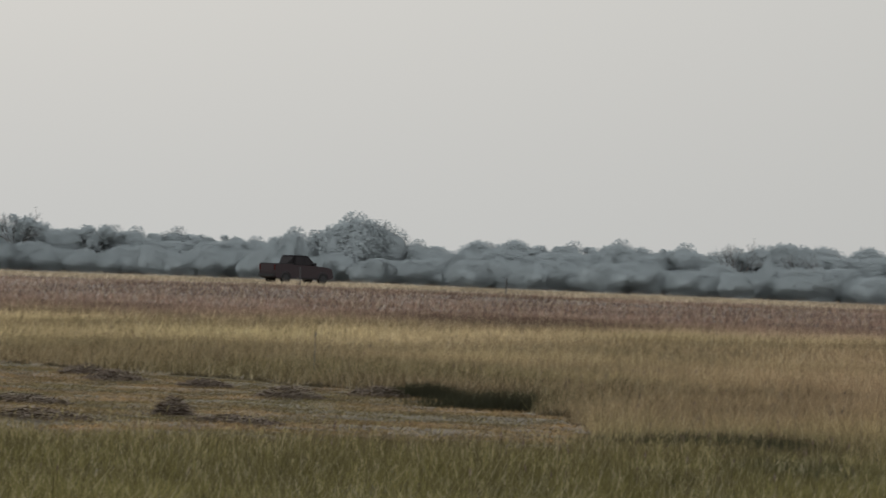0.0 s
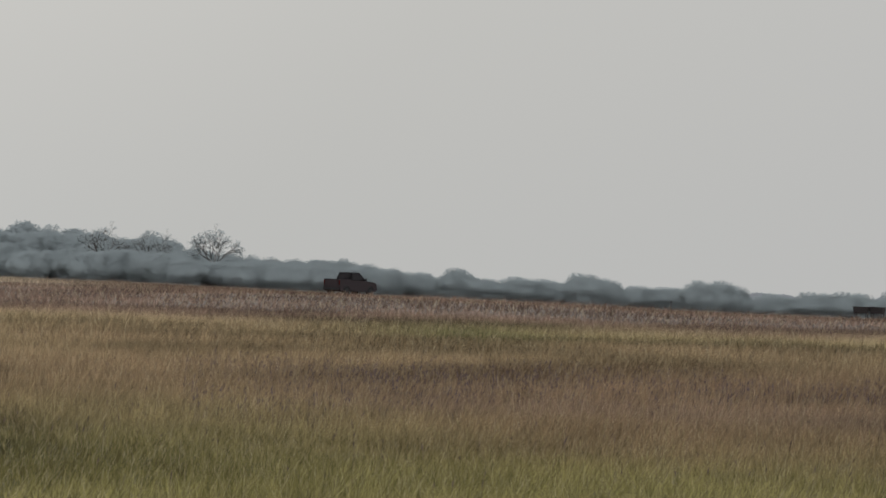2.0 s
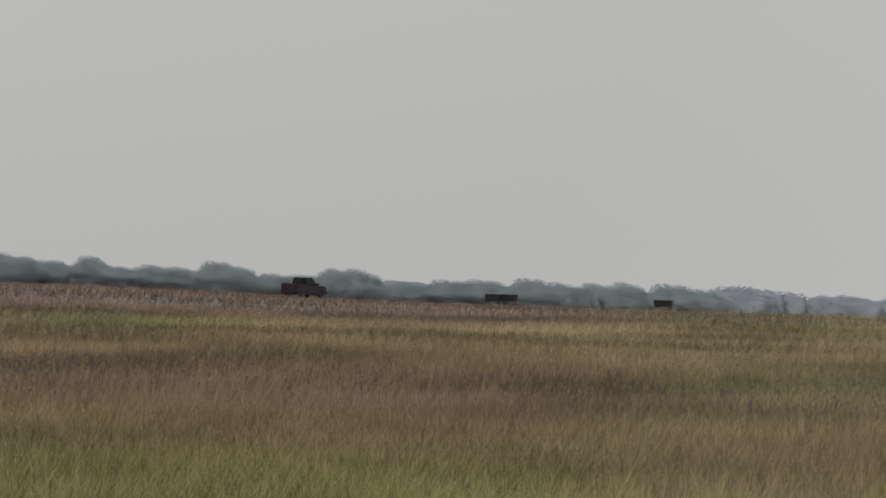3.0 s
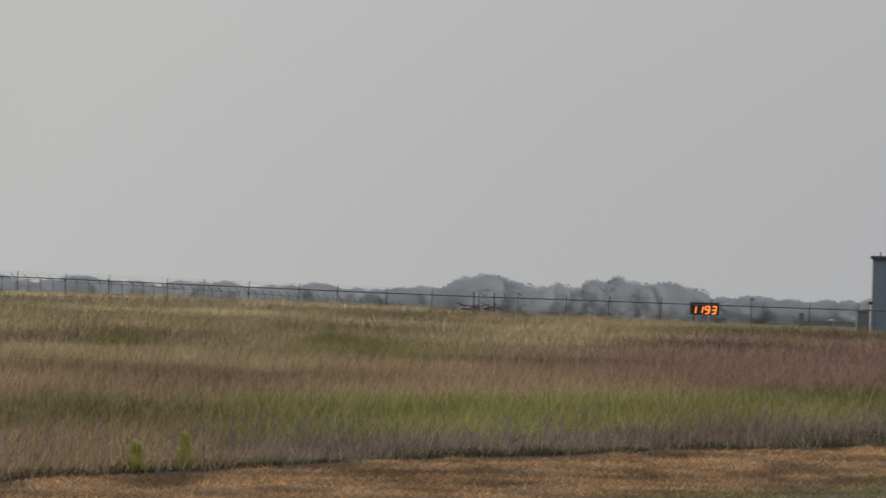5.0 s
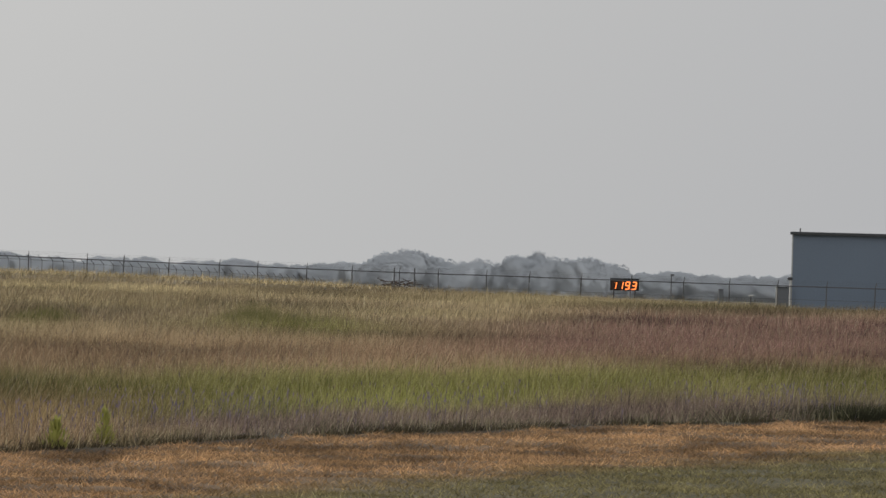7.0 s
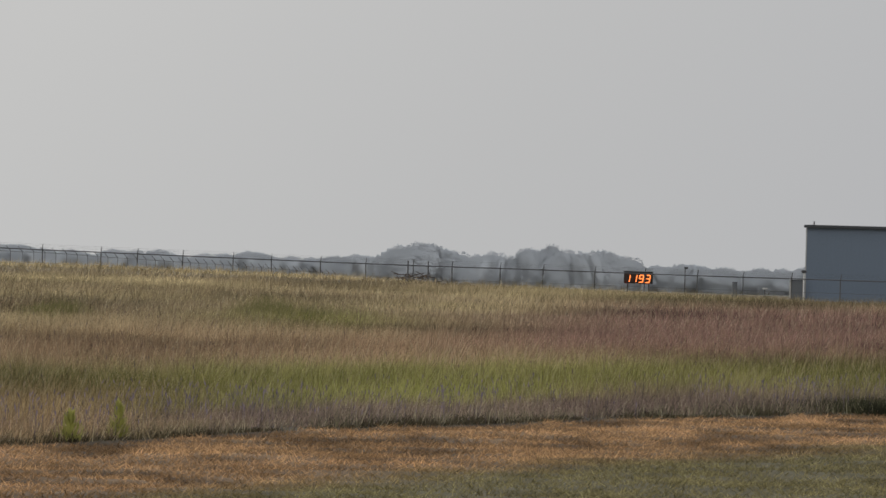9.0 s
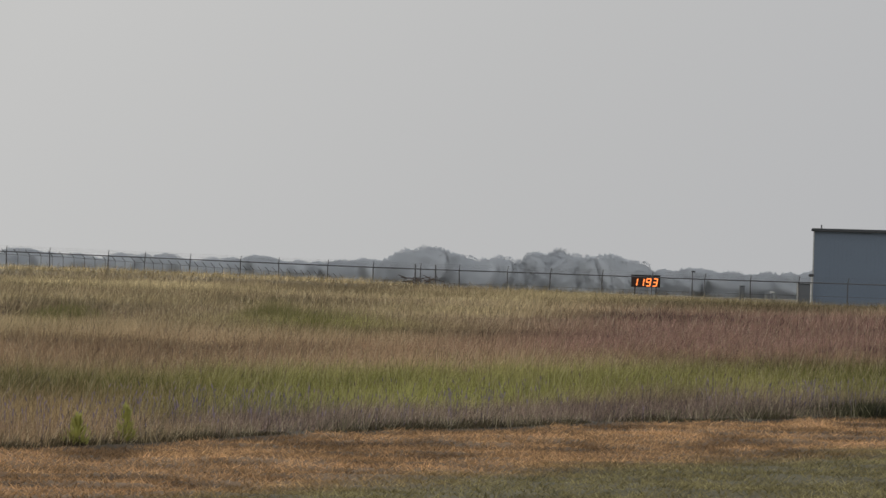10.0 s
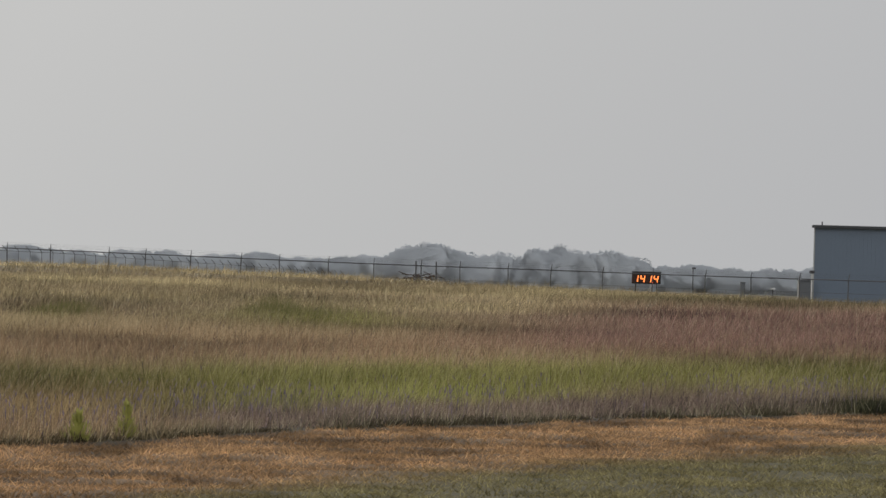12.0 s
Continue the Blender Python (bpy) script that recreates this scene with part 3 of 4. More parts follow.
def open_tree_meshes(seed):
    """A tree of height 1 with a short trunk, forking limbs that fan into twigs, and few leaves."""
    rng = random.Random(seed)
    r = np.random.default_rng(seed)
    bm = bmesh.new()
    tips = []

    def grow(p, way, length, radius, depth):
        mid = p + way * length * 0.5 + Vector((rng.gauss(0, 1), rng.gauss(0, 1), rng.gauss(0, 1))) * length * 0.06
        end = p + way * length
        tube_bm([p, mid, end], [radius, radius * 0.85, radius * 0.65], 5 if depth > 2 else 3, bm)
        if depth == 0:
            tips.append(end[:])
            return
        for _ in range(3 if depth > 1 else 4):
            turn = Vector((rng.gauss(0, 1), rng.gauss(0, 1), rng.gauss(0.12, 0.55)))
            grow(end, (way + turn * 0.55).normalized(), length * rng.uniform(0.58, 0.86), radius * 0.58, depth - 1)
    tube_bm([(0, 0, -0.05), (0.01, 0, 0.2), (0.0, 0.01, 0.36)], [0.03, 0.024, 0.02], 7, bm)
    for k in range(6):
        t = k * math.tau / 6 + rng.uniform(-0.3, 0.3)
        grow(Vector((0, 0.01, 0.34)), Vector((math.cos(t) * 0.8, math.sin(t) * 0.8, rng.uniform(0.5, 1.1))).normalized(), rng.uniform(0.19, 0.24), 0.012, 4)
    zmax = max(v.co.z for v in bm.verts)
    for v in bm.verts:
        v.co.z *= 1.0 / zmax
    ends = np.array(tips) * np.array([1, 1, 1 / zmax])
    c = ends[r.integers(0, len(ends), 1500)] + r.normal(0, 0.014, (1500, 3))
    return bm, crown_mesh(leaf_quads(c, 0.011, r))


def build_trees():
    rng = random.Random(11)
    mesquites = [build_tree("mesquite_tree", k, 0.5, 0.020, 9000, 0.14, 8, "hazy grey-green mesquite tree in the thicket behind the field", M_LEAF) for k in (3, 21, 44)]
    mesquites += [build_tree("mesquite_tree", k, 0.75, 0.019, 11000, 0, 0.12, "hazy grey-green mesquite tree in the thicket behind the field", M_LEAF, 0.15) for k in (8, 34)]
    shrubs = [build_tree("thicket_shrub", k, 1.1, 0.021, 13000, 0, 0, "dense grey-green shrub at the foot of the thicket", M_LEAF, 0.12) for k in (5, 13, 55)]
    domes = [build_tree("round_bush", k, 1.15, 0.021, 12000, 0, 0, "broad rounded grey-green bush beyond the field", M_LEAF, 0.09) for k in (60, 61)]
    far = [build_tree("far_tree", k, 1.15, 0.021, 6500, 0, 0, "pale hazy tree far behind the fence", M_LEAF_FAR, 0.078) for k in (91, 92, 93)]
    used = set()

    def put(kinds, a, d, rise, group, wide=1.0):
        """Set out a tree whose top stands that far above the eye's level, in lens units."""
        k = kinds if not isinstance(kinds, list) else rng.choice(kinds)
        x, y = at_bearing(a, d)
        z = float(land(np.array([x]), np.array([y]))[0]) - 0.05
        h = max(EYE + rise * d / LENS - z, 1.0)
        m = pose(x, y, z, 0, 0, rng.uniform(-25, 55)) @ Matrix.Diagonal((h * wide, h * wide, h, 1))
        if k.name in used:
            k = copy_thing(k, m @ Matrix.Diagonal((*(1 / s for s in k.scale), 1)))
        else:
            used.add(k.name)
            k.matrix_basis = m
        return tagged(k, group=group)

    # the thicket, lower towards its end
    def skyline(a):
        return float(np.interp(a, (-5450, -4967, -4860, -4560, -4237, -3980, -3750, -3647, -3560, -3510, -3470, -3300, -3242, -3177, -3130),
                               (66, 55, 55, 50, 54, 62, 58, 60, 54, 38, 22, 22, 24, 14, 2)))
    a = -5440.0
    while a < -3140:
        top = skyline(a)
        put(shrubs, a, 488 + rng.uniform(-5, 5), top * rng.uniform(0.25, 0.5), "thicket")
        put(shrubs, a + 14, 503 + rng.uniform(-4, 4), top * rng.uniform(0.6, 0.85), "thicket")
        a += 34
    a = -5440.0
    while a < -3180:
        put(mesquites, a, 515 + rng.uniform(-6, 10), skyline(a) * rng.uniform(0.85, 1.12), "thicket")
        a += rng.uniform(24, 42)
    for aa, top, wide in ((-5285, 86, 1.0), (-5155, 74, 1.05), (-4705, 94, 1.0), (-4735, 80, 0.9), (-4675, 84, 0.9), (-4810, 66, 0.9), (-4240, 64, 1.0), (-4135, 63, 0.9), (-3985, 72, 1.0), (-3945, 66, 0.8)):
        put(mesquites, aa, 497, top, "thicket", wide)
    # bushes standing apart along the runway's far side
    for aa, d, top, wide in ((-3145, 512, 6, 1.2), (-3110, 516, 2, 1.3), (-3080, 520, 2, 1.0), (-3021, 505, 11, 1.05), (-2975, 540, -4, 1.7), (-2900, 560, 0, 1.7), (-2850, 560, -2, 1.7), (-2795, 520, 9, 1.05), (-2755, 530, 2, 1.1), (-2700, 560, -8, 1.7),
                             (-2645, 560, -9, 1.7), (-2585, 500, 4, 1.0), (-2555, 503, 5, 0.95), (-2530, 520, -3, 1.0), (-2450, 640, -14, 1.7), (-2380, 640, -10, 1.6), (-2320, 640, -8, 1.5), (-2240, 600, -3, 1.1), (-2180, 620, -8, 1.3),
                             (-2120, 620, -7, 1.2), (-2066, 600, -4, 1.1), (-1990, 600, -5, 1.2), (-1935, 620, -12, 1.2), (-1862, 590, -1, 1.1), (-1835, 600, -5, 0.9), (-1797, 620, -8, 0.9), (-1730, 640, -14, 1.2), (-1655, 640, -17, 0.9)):
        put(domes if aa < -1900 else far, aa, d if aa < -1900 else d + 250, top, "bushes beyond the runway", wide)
    lone = build_tree("bare_tree", 77, 0.60, 0.013, 1800, 0.17, 0, "sparse open-crowned tree standing over the thicket", M_LEAF)
    for aa, top, wide in ((-3453, 78, 0.9), (-3648, 76, 0.8), (-3562, 66, 0.75), (-4015, 80, 0.75), (-5290, 92, 0.75), (-3905, 70, 0.7)):
        put(lone, aa, 494, top, "thicket", wide)
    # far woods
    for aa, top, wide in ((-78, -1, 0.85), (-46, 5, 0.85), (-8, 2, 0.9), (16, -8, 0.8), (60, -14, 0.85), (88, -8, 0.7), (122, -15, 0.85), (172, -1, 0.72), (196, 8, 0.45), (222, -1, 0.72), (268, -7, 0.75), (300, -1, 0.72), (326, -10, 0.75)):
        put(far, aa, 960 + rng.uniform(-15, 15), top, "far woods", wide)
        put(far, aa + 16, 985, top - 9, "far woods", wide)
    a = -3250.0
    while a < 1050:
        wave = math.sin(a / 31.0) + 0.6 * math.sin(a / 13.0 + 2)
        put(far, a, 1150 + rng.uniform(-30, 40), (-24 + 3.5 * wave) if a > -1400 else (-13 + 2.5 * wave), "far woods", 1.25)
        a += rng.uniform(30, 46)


# ---- fence ----
def fence_post(parent, x, y, z, lean, arm=True):
    p = part("post", tube_bm([(0, 0, -0.3), (0, 0, 2.0)], [0.036, 0.036], 6), M_DARKSTEEL, parent)
    p.matrix_basis = pose(x, y, z, 0, lean, 0)
    if arm:
        part("barb_arm", tube_bm([(0, 0, 1.98), (0.05, -0.22, 2.34)], [0.03, 0.02], 5), M_DARKSTEEL, p)
    return p


def build_fence():
    rng = random.Random(4)
    root = tagged(empty("chain_link_fence", pose(0, 0, 0)), "grey steel chain-link fence with a top rail and angled barbed-wire arms", "fence")
    line = []
    for a in (-1060, -937, -858, -773, -697, -595, -532, -452, -363, -294, -208, -127, -43, 26, 111, 185, 277, 365, 458, 540, 625, 710, 795, 880, 965):
        x, y = at_bearing(a, 257.0)
        line.append((x, y, float(land(np.array([x]), np.array([y]))[0])))
    for i, (x, y, z) in enumerate(line):
        p = fence_post(root, x, y, z, rng.uniform(-1.5, 1.5), i > 0)
        if i == 0:
            part("corner_extension", tube_bm([(0, 0, 2.0), (0, 0, 2.75)], [0.055, 0.05], 6), M_DARKSTEEL, p)
    for h, r, nm in ((1.96, 0.036, "top_rail"), (2.12, 0.003, "barbed_wire"), (2.22, 0.003, "barbed_wire"), (2.32, 0.003, "barbed_wire"),
                     (0.25, 0.01, "tension_wire"), (1.1, 0.008, "tension_wire")):
        off = -0.2 * max(0, h - 2.0) / 0.34
        part(nm, tube_bm([(x, y + off, z + h) for x, y, z in line], [r] * len(line), 4), M_DARKSTEEL, root)
    # the side that runs away from the corner
    side = tagged(empty("side_fence", pose(0, 0, 0)), "receding side of the steel fence with slanting barbed-wire arms", "fence")
    x0, y0, _ = line[0]
    x1, y1 = at_bearing(-170, 405)
    n = 52
    pts = []
    for i in range(1, n):
        x, y = x0 + (x1 - x0) * i / n, y0 + (y1 - y0) * i / n
        z = float(land(np.array([x]), np.array([y]))[0]) - 1.25 * i / n
        pts.append((x, y, z))
        p = part("post", tube_bm([(0, 0, -0.3), (0, 0, 2.0)], [0.022, 0.022], 5), M_STEEL, side)
        p.matrix_basis = pose(x, y, z)
        part("barb_arm", tube_bm([(0, 0, 1.98), (-0.34, -0.05, 2.36)], [0.03, 0.02], 4), M_DARKSTEEL, p)
    part("top_rail", tube_bm([(x, y, z + 1.96) for x, y, z in pts], [0.02] * len(pts), 4), M_STEEL, side)
    return line


# ---- speed display ----
SEG = {"a": (0, 1.0, 0), "b": (0.5, 0.5, 1), "c": (0.5, -0.5, 1), "d": (0, -1.0, 0), "e": (-0.5, -0.5, 1), "f": (-0.5, 0.5, 1), "g": (0, 0, 0)}
LIT = {"1": "bc", "9": "abcdfg", "3": "abcdg", "4": "bcfg"}
VANES = []


def build_display():
    """A black board with four slanted seven-bar figures; each bar is a vane, orange on one face and black on the other."""
    x, y = at_bearing(355, 262)
    z = float(land(np.array([x]), np.array([y]))[0])
    root = tagged(empty("speed_display", pose(x, y, z, 0, 0, 0)), "black roadside speed display board with glowing orange figures", "sign")
    W, H, Z0 = 1.92, 0.76, 1.28
    part("board", box_bm(W, 0.18, H, (0, 0.12, Z0), 0.02), M_BOARD, root)
    part("board_frame", box_bm(W + 0.06, 0.06, 0.05, (0, 0.1, Z0 + H), 0.01), M_PLASTIC, root)
    for sx in (-0.7, 0.7):
        part("leg", box_bm(0.08, 0.08, Z0 + 0.3, (sx, 0.2, -0.3), 0.01), M_DARKSTEEL, root)
    before, after = "1193", "1414"
    w, h, th = 0.25, 0.47, 0.066
    for k in range(4):
        cx = -0.70 + 0.44 * k
        for s, (ux, uz, up) in SEG.items():
            lit0, lit1 = s in LIT[before[k]], s in LIT[after[k]]
            sz = uz * h / 2
            length = (h / 2 - 0.02) if up else (w - 0.02)
            bm = bmesh.new()
            if up:
                box_bm(th, 0.016, length, (0, 0, -length / 2), 0.004, bm)
            else:
                box_bm(length, 0.016, th, (0, 0, -th / 2), 0.004, bm)
            for v in bm.verts:
                v.co.x += 0.16 * v.co.z
            bm.normal_update()
            vane = part("segment", bm, M_LED, root)
            vane.data.materials.append(M_LED_OFF)
            for p in vane.data.polygons:
                p.material_index = 0 if p.normal.y < -0.5 else 1
            loc = (cx + ux * w + 0.16 * sz, -0.03, Z0 + H / 2 - 0.05 + sz)
            vane.matrix_basis = pose(*loc, 0, 0, 0 if lit0 else 180)
            if lit0 != lit1:
                VANES.append((vane, loc, lit0))
    dot = part("decimal_point", box_bm(0.07, 0.02, 0.07, (0.40, -0.03, Z0 + 0.05), 0.01), M_LED, root)
    return root


# ---- hangar and what stands by it ----
def build_hangar():
    x, y = at_bearing(649, 300)
    root = tagged(empty("metal_hangar", pose(x, y, -1.85, 0, 0, -9.0)), "large blue-grey ribbed metal hangar with a flat dark roof edge", "building")
    W, D, H = 30.0, 24.0, 5.75
    part("wall", box_bm(W, 0.2, H, (W / 2, 0.1, 0), 0.01), M_SIDING, root)
    part("side_wall", box_bm(0.2, D, H, (0.1, D / 2 + 0.2, 0), 0.01), M_SIDING, root)
    part("side_wall", box_bm(0.2, D, H, (W - 0.1, D / 2 + 0.2, 0), 0.01), M_SIDING, root)
    part("back_wall", box_bm(W, 0.2, H, (W / 2, D + 0.3, 0), 0.01), M_SIDING, root)
    part("roof", box_bm(W + 0.3, D + 0.7, 0.15, (W / 2, D / 2 + 0.2, H), 0.02), M_TRIM, root)
    part("roof_edge", box_bm(W + 0.4, 0.12, 0.2, (W / 2, -0.2, H - 0.08), 0.02), M_TRIM, root)
    part("corner_trim", box_bm(0.09, 0.09, H - 0.1, (-0.01, -0.04, 0), 0.01), M_PALE, root)
    bm = bmesh.new()
    for i in range(1, 99):
        box_bm(0.05, 0.035, H - 0.15, (i * 0.305, -0.018, 0.02), 0, bm)
    part("siding_ribs", bm, M_SIDING, root)
    part("vent_pipe", tube_bm([(0.5, 0.6, H + 0.1), (0.5, 0.6, H + 0.42)], [0.05, 0.05], 8), M_DARKSTEEL, root)
    part("roof_vent", box_bm(1.0, 0.8, 0.3, (9.8, 1.5, H + 0.12), 0.05), M_PALE, root)


def sited(name, a, d, label, category, turn=0.0):
    x, y = at_bearing(a, d)
    return tagged(empty(name, pose(x, y, float(land(np.array([x]), np.array([y]))[0]), 0, 0, turn)), label, category)


def build_yard():
    o = sited("lamp_pole", 437, 275, "thin steel pole with a small lamp head beside the fence", "lamp pole")
    part("pole", tube_bm([(0, 0, -0.2), (0, 0, 2.3)], [0.04, 0.03], 6), M_DARKSTEEL, o)
    part("lamp_head", box_bm(0.28, 0.2, 0.12, (0.06, 0, 2.27), 0.03), M_DARKSTEEL, o)
    o = sited("floodlight_post", 646, 285, "white post with a dark floodlight head beside the hangar", "lamp post")
    part("pole", tube_bm([(0, 0, -0.2), (0, 0, 2.2)], [0.045, 0.04], 8), M_WHITE, o)
    part("lamp_head", box_bm(0.4, 0.3, 0.22, (0, 0, 2.2), 0.06), M_DARKSTEEL, o)
    o = sited("utility_box", 525, 290, "small dark utility cabinet standing in the grass", "cabinet")
    part("body", box_bm(0.36, 0.3, 1.35, (0, 0, 0), 0.03), M_CABINET, o)
    part("cap", box_bm(0.42, 0.36, 0.06, (0, 0, 1.35), 0.02), M_TRIM, o)
    o = sited("equipment_shed", 634, 300, "small grey equipment shed beside the hangar", "shed")
    part("body", box_bm(1.0, 1.2, 1.55, (0, 0, 0), 0.03), M_CABINET, o)
    part("roof", box_bm(1.1, 1.3, 0.08, (0, 0, 1.55), 0.02), M_TRIM, o)
    o = sited("white_marker", 578, 300, "small white ground marker beyond the fence", "marker")
    part("block", box_bm(0.42, 0.25, 0.12, (0, 0, 0.82), 0.04), M_WHITE, o)
    part("stake", box_bm(0.06, 0.06, 0.84, (0, 0, 0), 0.01), M_DARKSTEEL, o)
    o = sited("brush_pile", -48, 262, "low pile of brown dry brush by the fence", "brush pile")
    rng = random.Random(9)
    bm = bmesh.new()
    for _ in range(170):
        p = Vector((rng.gauss(0, 0.6), rng.gauss(0, 0.4), rng.uniform(0.0, 1.4)))
        q = p + Vector((rng.uniform(-0.7, 0.7), rng.uniform(-0.4, 0.4), rng.uniform(-0.1, 0.2)))
        tube_bm([p, q], [0.035, 0.015], 4, bm)
    part("branches", bm, M_BROWN, o)
    for a in (-53, -17):
        p = sited("brush_post", a, 261, "short dark steel post by the brush pile", "post")
        part("shaft", tube_bm([(0, 0, -0.2), (0, 0, 2.25)], [0.05, 0.045], 6), M_DARKSTEEL, p)
    # marker posts in the fields
    for a, d, h in ((-4424, 258, 1.15), (-4789, 258, 1.25), (-4759, 62, 0.66), (-2643, 260, 1.2), (-1345, 120, 0.85)):
        p = sited("marker_post", a, d, "thin dark marker post standing in the grass", "post")
        part("shaft", tube_bm([(0, 0, -0.2), (0.01, 0, h)], [0.05 if d > 200 else 0.025 if d > 100 else 0.008, 0.045 if d > 200 else 0.02 if d > 100 else 0.006], 6), M_DARKSTEEL, p)
        part("cap", tube_bm([(0.01, 0, h - 0.02), (0.01, 0, h + 0.06)], [0.07 if d > 200 else 0.03 if d > 100 else 0.012, 0.06 if d > 200 else 0.025 if d > 100 else 0.01], 6), M_DARKSTEEL, p)


def build_parked_car():
    o = sited("parked_car", 872, 288, "dark parked car beside the hangar", "car", -8)
    part("body", profile_bm([(-2.1, 0.35), (-2.15, 0.75), (-1.9, 0.92), (1.0, 0.95), (1.95, 0.82), (2.15, 0.6), (2.1, 0.3)], 1.75, 0.08), M_PLASTIC, o)
    cabin = part("cabin", profile_bm([(-1.6, 0.9), (-1.15, 1.42), (0.25, 1.45), (1.0, 0.93)], 1.5, 0.08), M_PLASTIC, o)
    part("side_window", profile_bm([(-1.25, 0.98), (-1.0, 1.34), (0.15, 1.36), (0.7, 0.98)], 1.52, 0.01), M_GLASS, cabin)
    for wx in (-1.35, 1.35):
        for s in (-1, 1):
            w = part("wheel", tube_bm([(wx, s * 0.76 - 0.1, 0.31), (wx, s * 0.76 + 0.1, 0.31)], [0.31, 0.31], 16), M_TYRE, o)
            part("rim", tube_bm([(wx, s * 0.865, 0.31), (wx, s * 0.875, 0.31)], [0.19, 0.17], 12), M_STEEL, w)


def trough_bm(length, width, height):
    """A hollow tub, narrower at its foot, with a thick rim."""
    bm = bmesh.new()
    rings = []
    for f, z, inset in ((0.86, 0.0, 0.0), (0.97, height * 0.8, 0.0), (1.0, height, 0.0), (1.0, height, 0.06), (0.9, height * 0.25, 0.06)):
        rings.append([bm.verts.new((sx * (length / 2 * f - inset), sy * (width / 2 * f - inset), z)) for sx, sy in ((-1, -1), (1, -1), (1, 1), (-1, 1))])
    for a, b in zip(rings, rings[1:]):
        for k in range(4):
            bm.faces.new((a[k], a[(k + 1) % 4], b[(k + 1) % 4], b[k]))
    bm.faces.new(rings[0][::-1])
    bm.faces.new(rings[-1])
    bmesh.ops.recalc_face_normals(bm, faces=bm.faces)
    return bm


def build_troughs():
    for a, d, length, turn in ((-2308, 366, 1.45, 3), (-2280, 366, 1.35, -2), (-2008, 370, 1.75, 4)):
        o = sited("stock_trough", a, d, "low dark metal stock trough standing in the far field", "trough", turn)
        tub = part("tub", trough_bm(length, 0.9, 0.62), M_HAY, o)
        tub.matrix_basis = pose(0, 0, 0.66)
        for sx in (-1, 1):
            for sy in (-1, 1):
                part("leg", box_bm(0.09, 0.09, 0.74, (sx * length * 0.36, sy * 0.3, -0.05), 0.01), M_DARKSTEEL, o)
        tagged(o, group="troughs in the field")


def build_cut_heaps():
    """Small heaps and windrows of cut grass on the mown ground."""
    rng = random.Random(21)
    spots = [(-5005, 44.5, 0.6, 0.26), (-4800, 52, 1.1, 0.19), (-4640, 54, 1.2, 0.18), (-5110, 58, 1.1, 0.18), (-5270, 47, 1.3, 0.13), (-5160, 60, 1.0, 0.2), (-5240, 42.5, 1.4, 0.14), (-4950, 56, 0.9, 0.13), (-4900, 43, 1.2, 0.10)]
    for a, d, w, h in spots:
        o = sited("cut_grass_heap", a, d, "low heap of dry cut grass on the mown ground", "grass heap", rng.uniform(-20, 20))
        bm = bmesh.new()
        for _ in range(1500):
            r = rng.random() ** 0.6
            t = rng.uniform(0, math.tau)
            p = Vector((math.cos(t) * r * w / 2, math.sin(t) * r * w / 3, h * (1 - r * r) * rng.uniform(0.05, 0.85)))
            q = Vector((rng.uniform(-1, 1), rng.uniform(-1, 1), rng.uniform(-0.2, 0.2))) * 0.08
            s = Vector((rng.uniform(-1, 1), rng.uniform(-1, 1), 0.3)) * 0.012
            bm.faces.new([bm.verts.new(p - s), bm.verts.new(p + s), bm.verts.new(p + q)])
        tagged(part("cut_grass", bm, M_HEAP, o), kind="stuff")


def build_weeds():
    """Leafy yellow-green weeds at the edge of the mown strip."""
    rng = random.Random(31)
    for a, d, h, w in ((-556, 33.4, 0.27, 0.16), (-640, 32.8, 0.20, 0.24), (-1597, 30.2, 0.22, 0.4), (-1290, 29.8, 0.16, 0.3)):
        o = sited("weed_clump", a, d, "leafy yellow-green weed at the edge of the mown strip", "weed", rng.uniform(0, 360))
        bm = bmesh.new()
        for _ in range(170):
            t, z = rng.uniform(0, math.tau), rng.random() ** 1.5
            r = w / 2 * (1.1 - z) * rng.uniform(0.2, 1.2)
            p = Vector((math.cos(t) * r, math.sin(t) * r, z * h))
            q = Vector((math.cos(t) * 0.4, math.sin(t) * 0.4, 1)) * rng.uniform(0.04, 0.10)
            s = Vector((-math.sin(t), math.cos(t), 0)) * rng.uniform(0.006, 0.014)
            bm.faces.new([bm.verts.new(p), bm.verts.new(p + q * 0.5 + s), bm.verts.new(p + q), bm.verts.new(p + q * 0.5 - s)])
        part("leaves", bm, M_WEED, o)
        part("stem", tube_bm([(0, 0, -0.05), (0.01, 0, h * 0.5), (0, 0.01, h * 0.95)], [0.012, 0.009, 0.003], 5), M_BROWN, o)


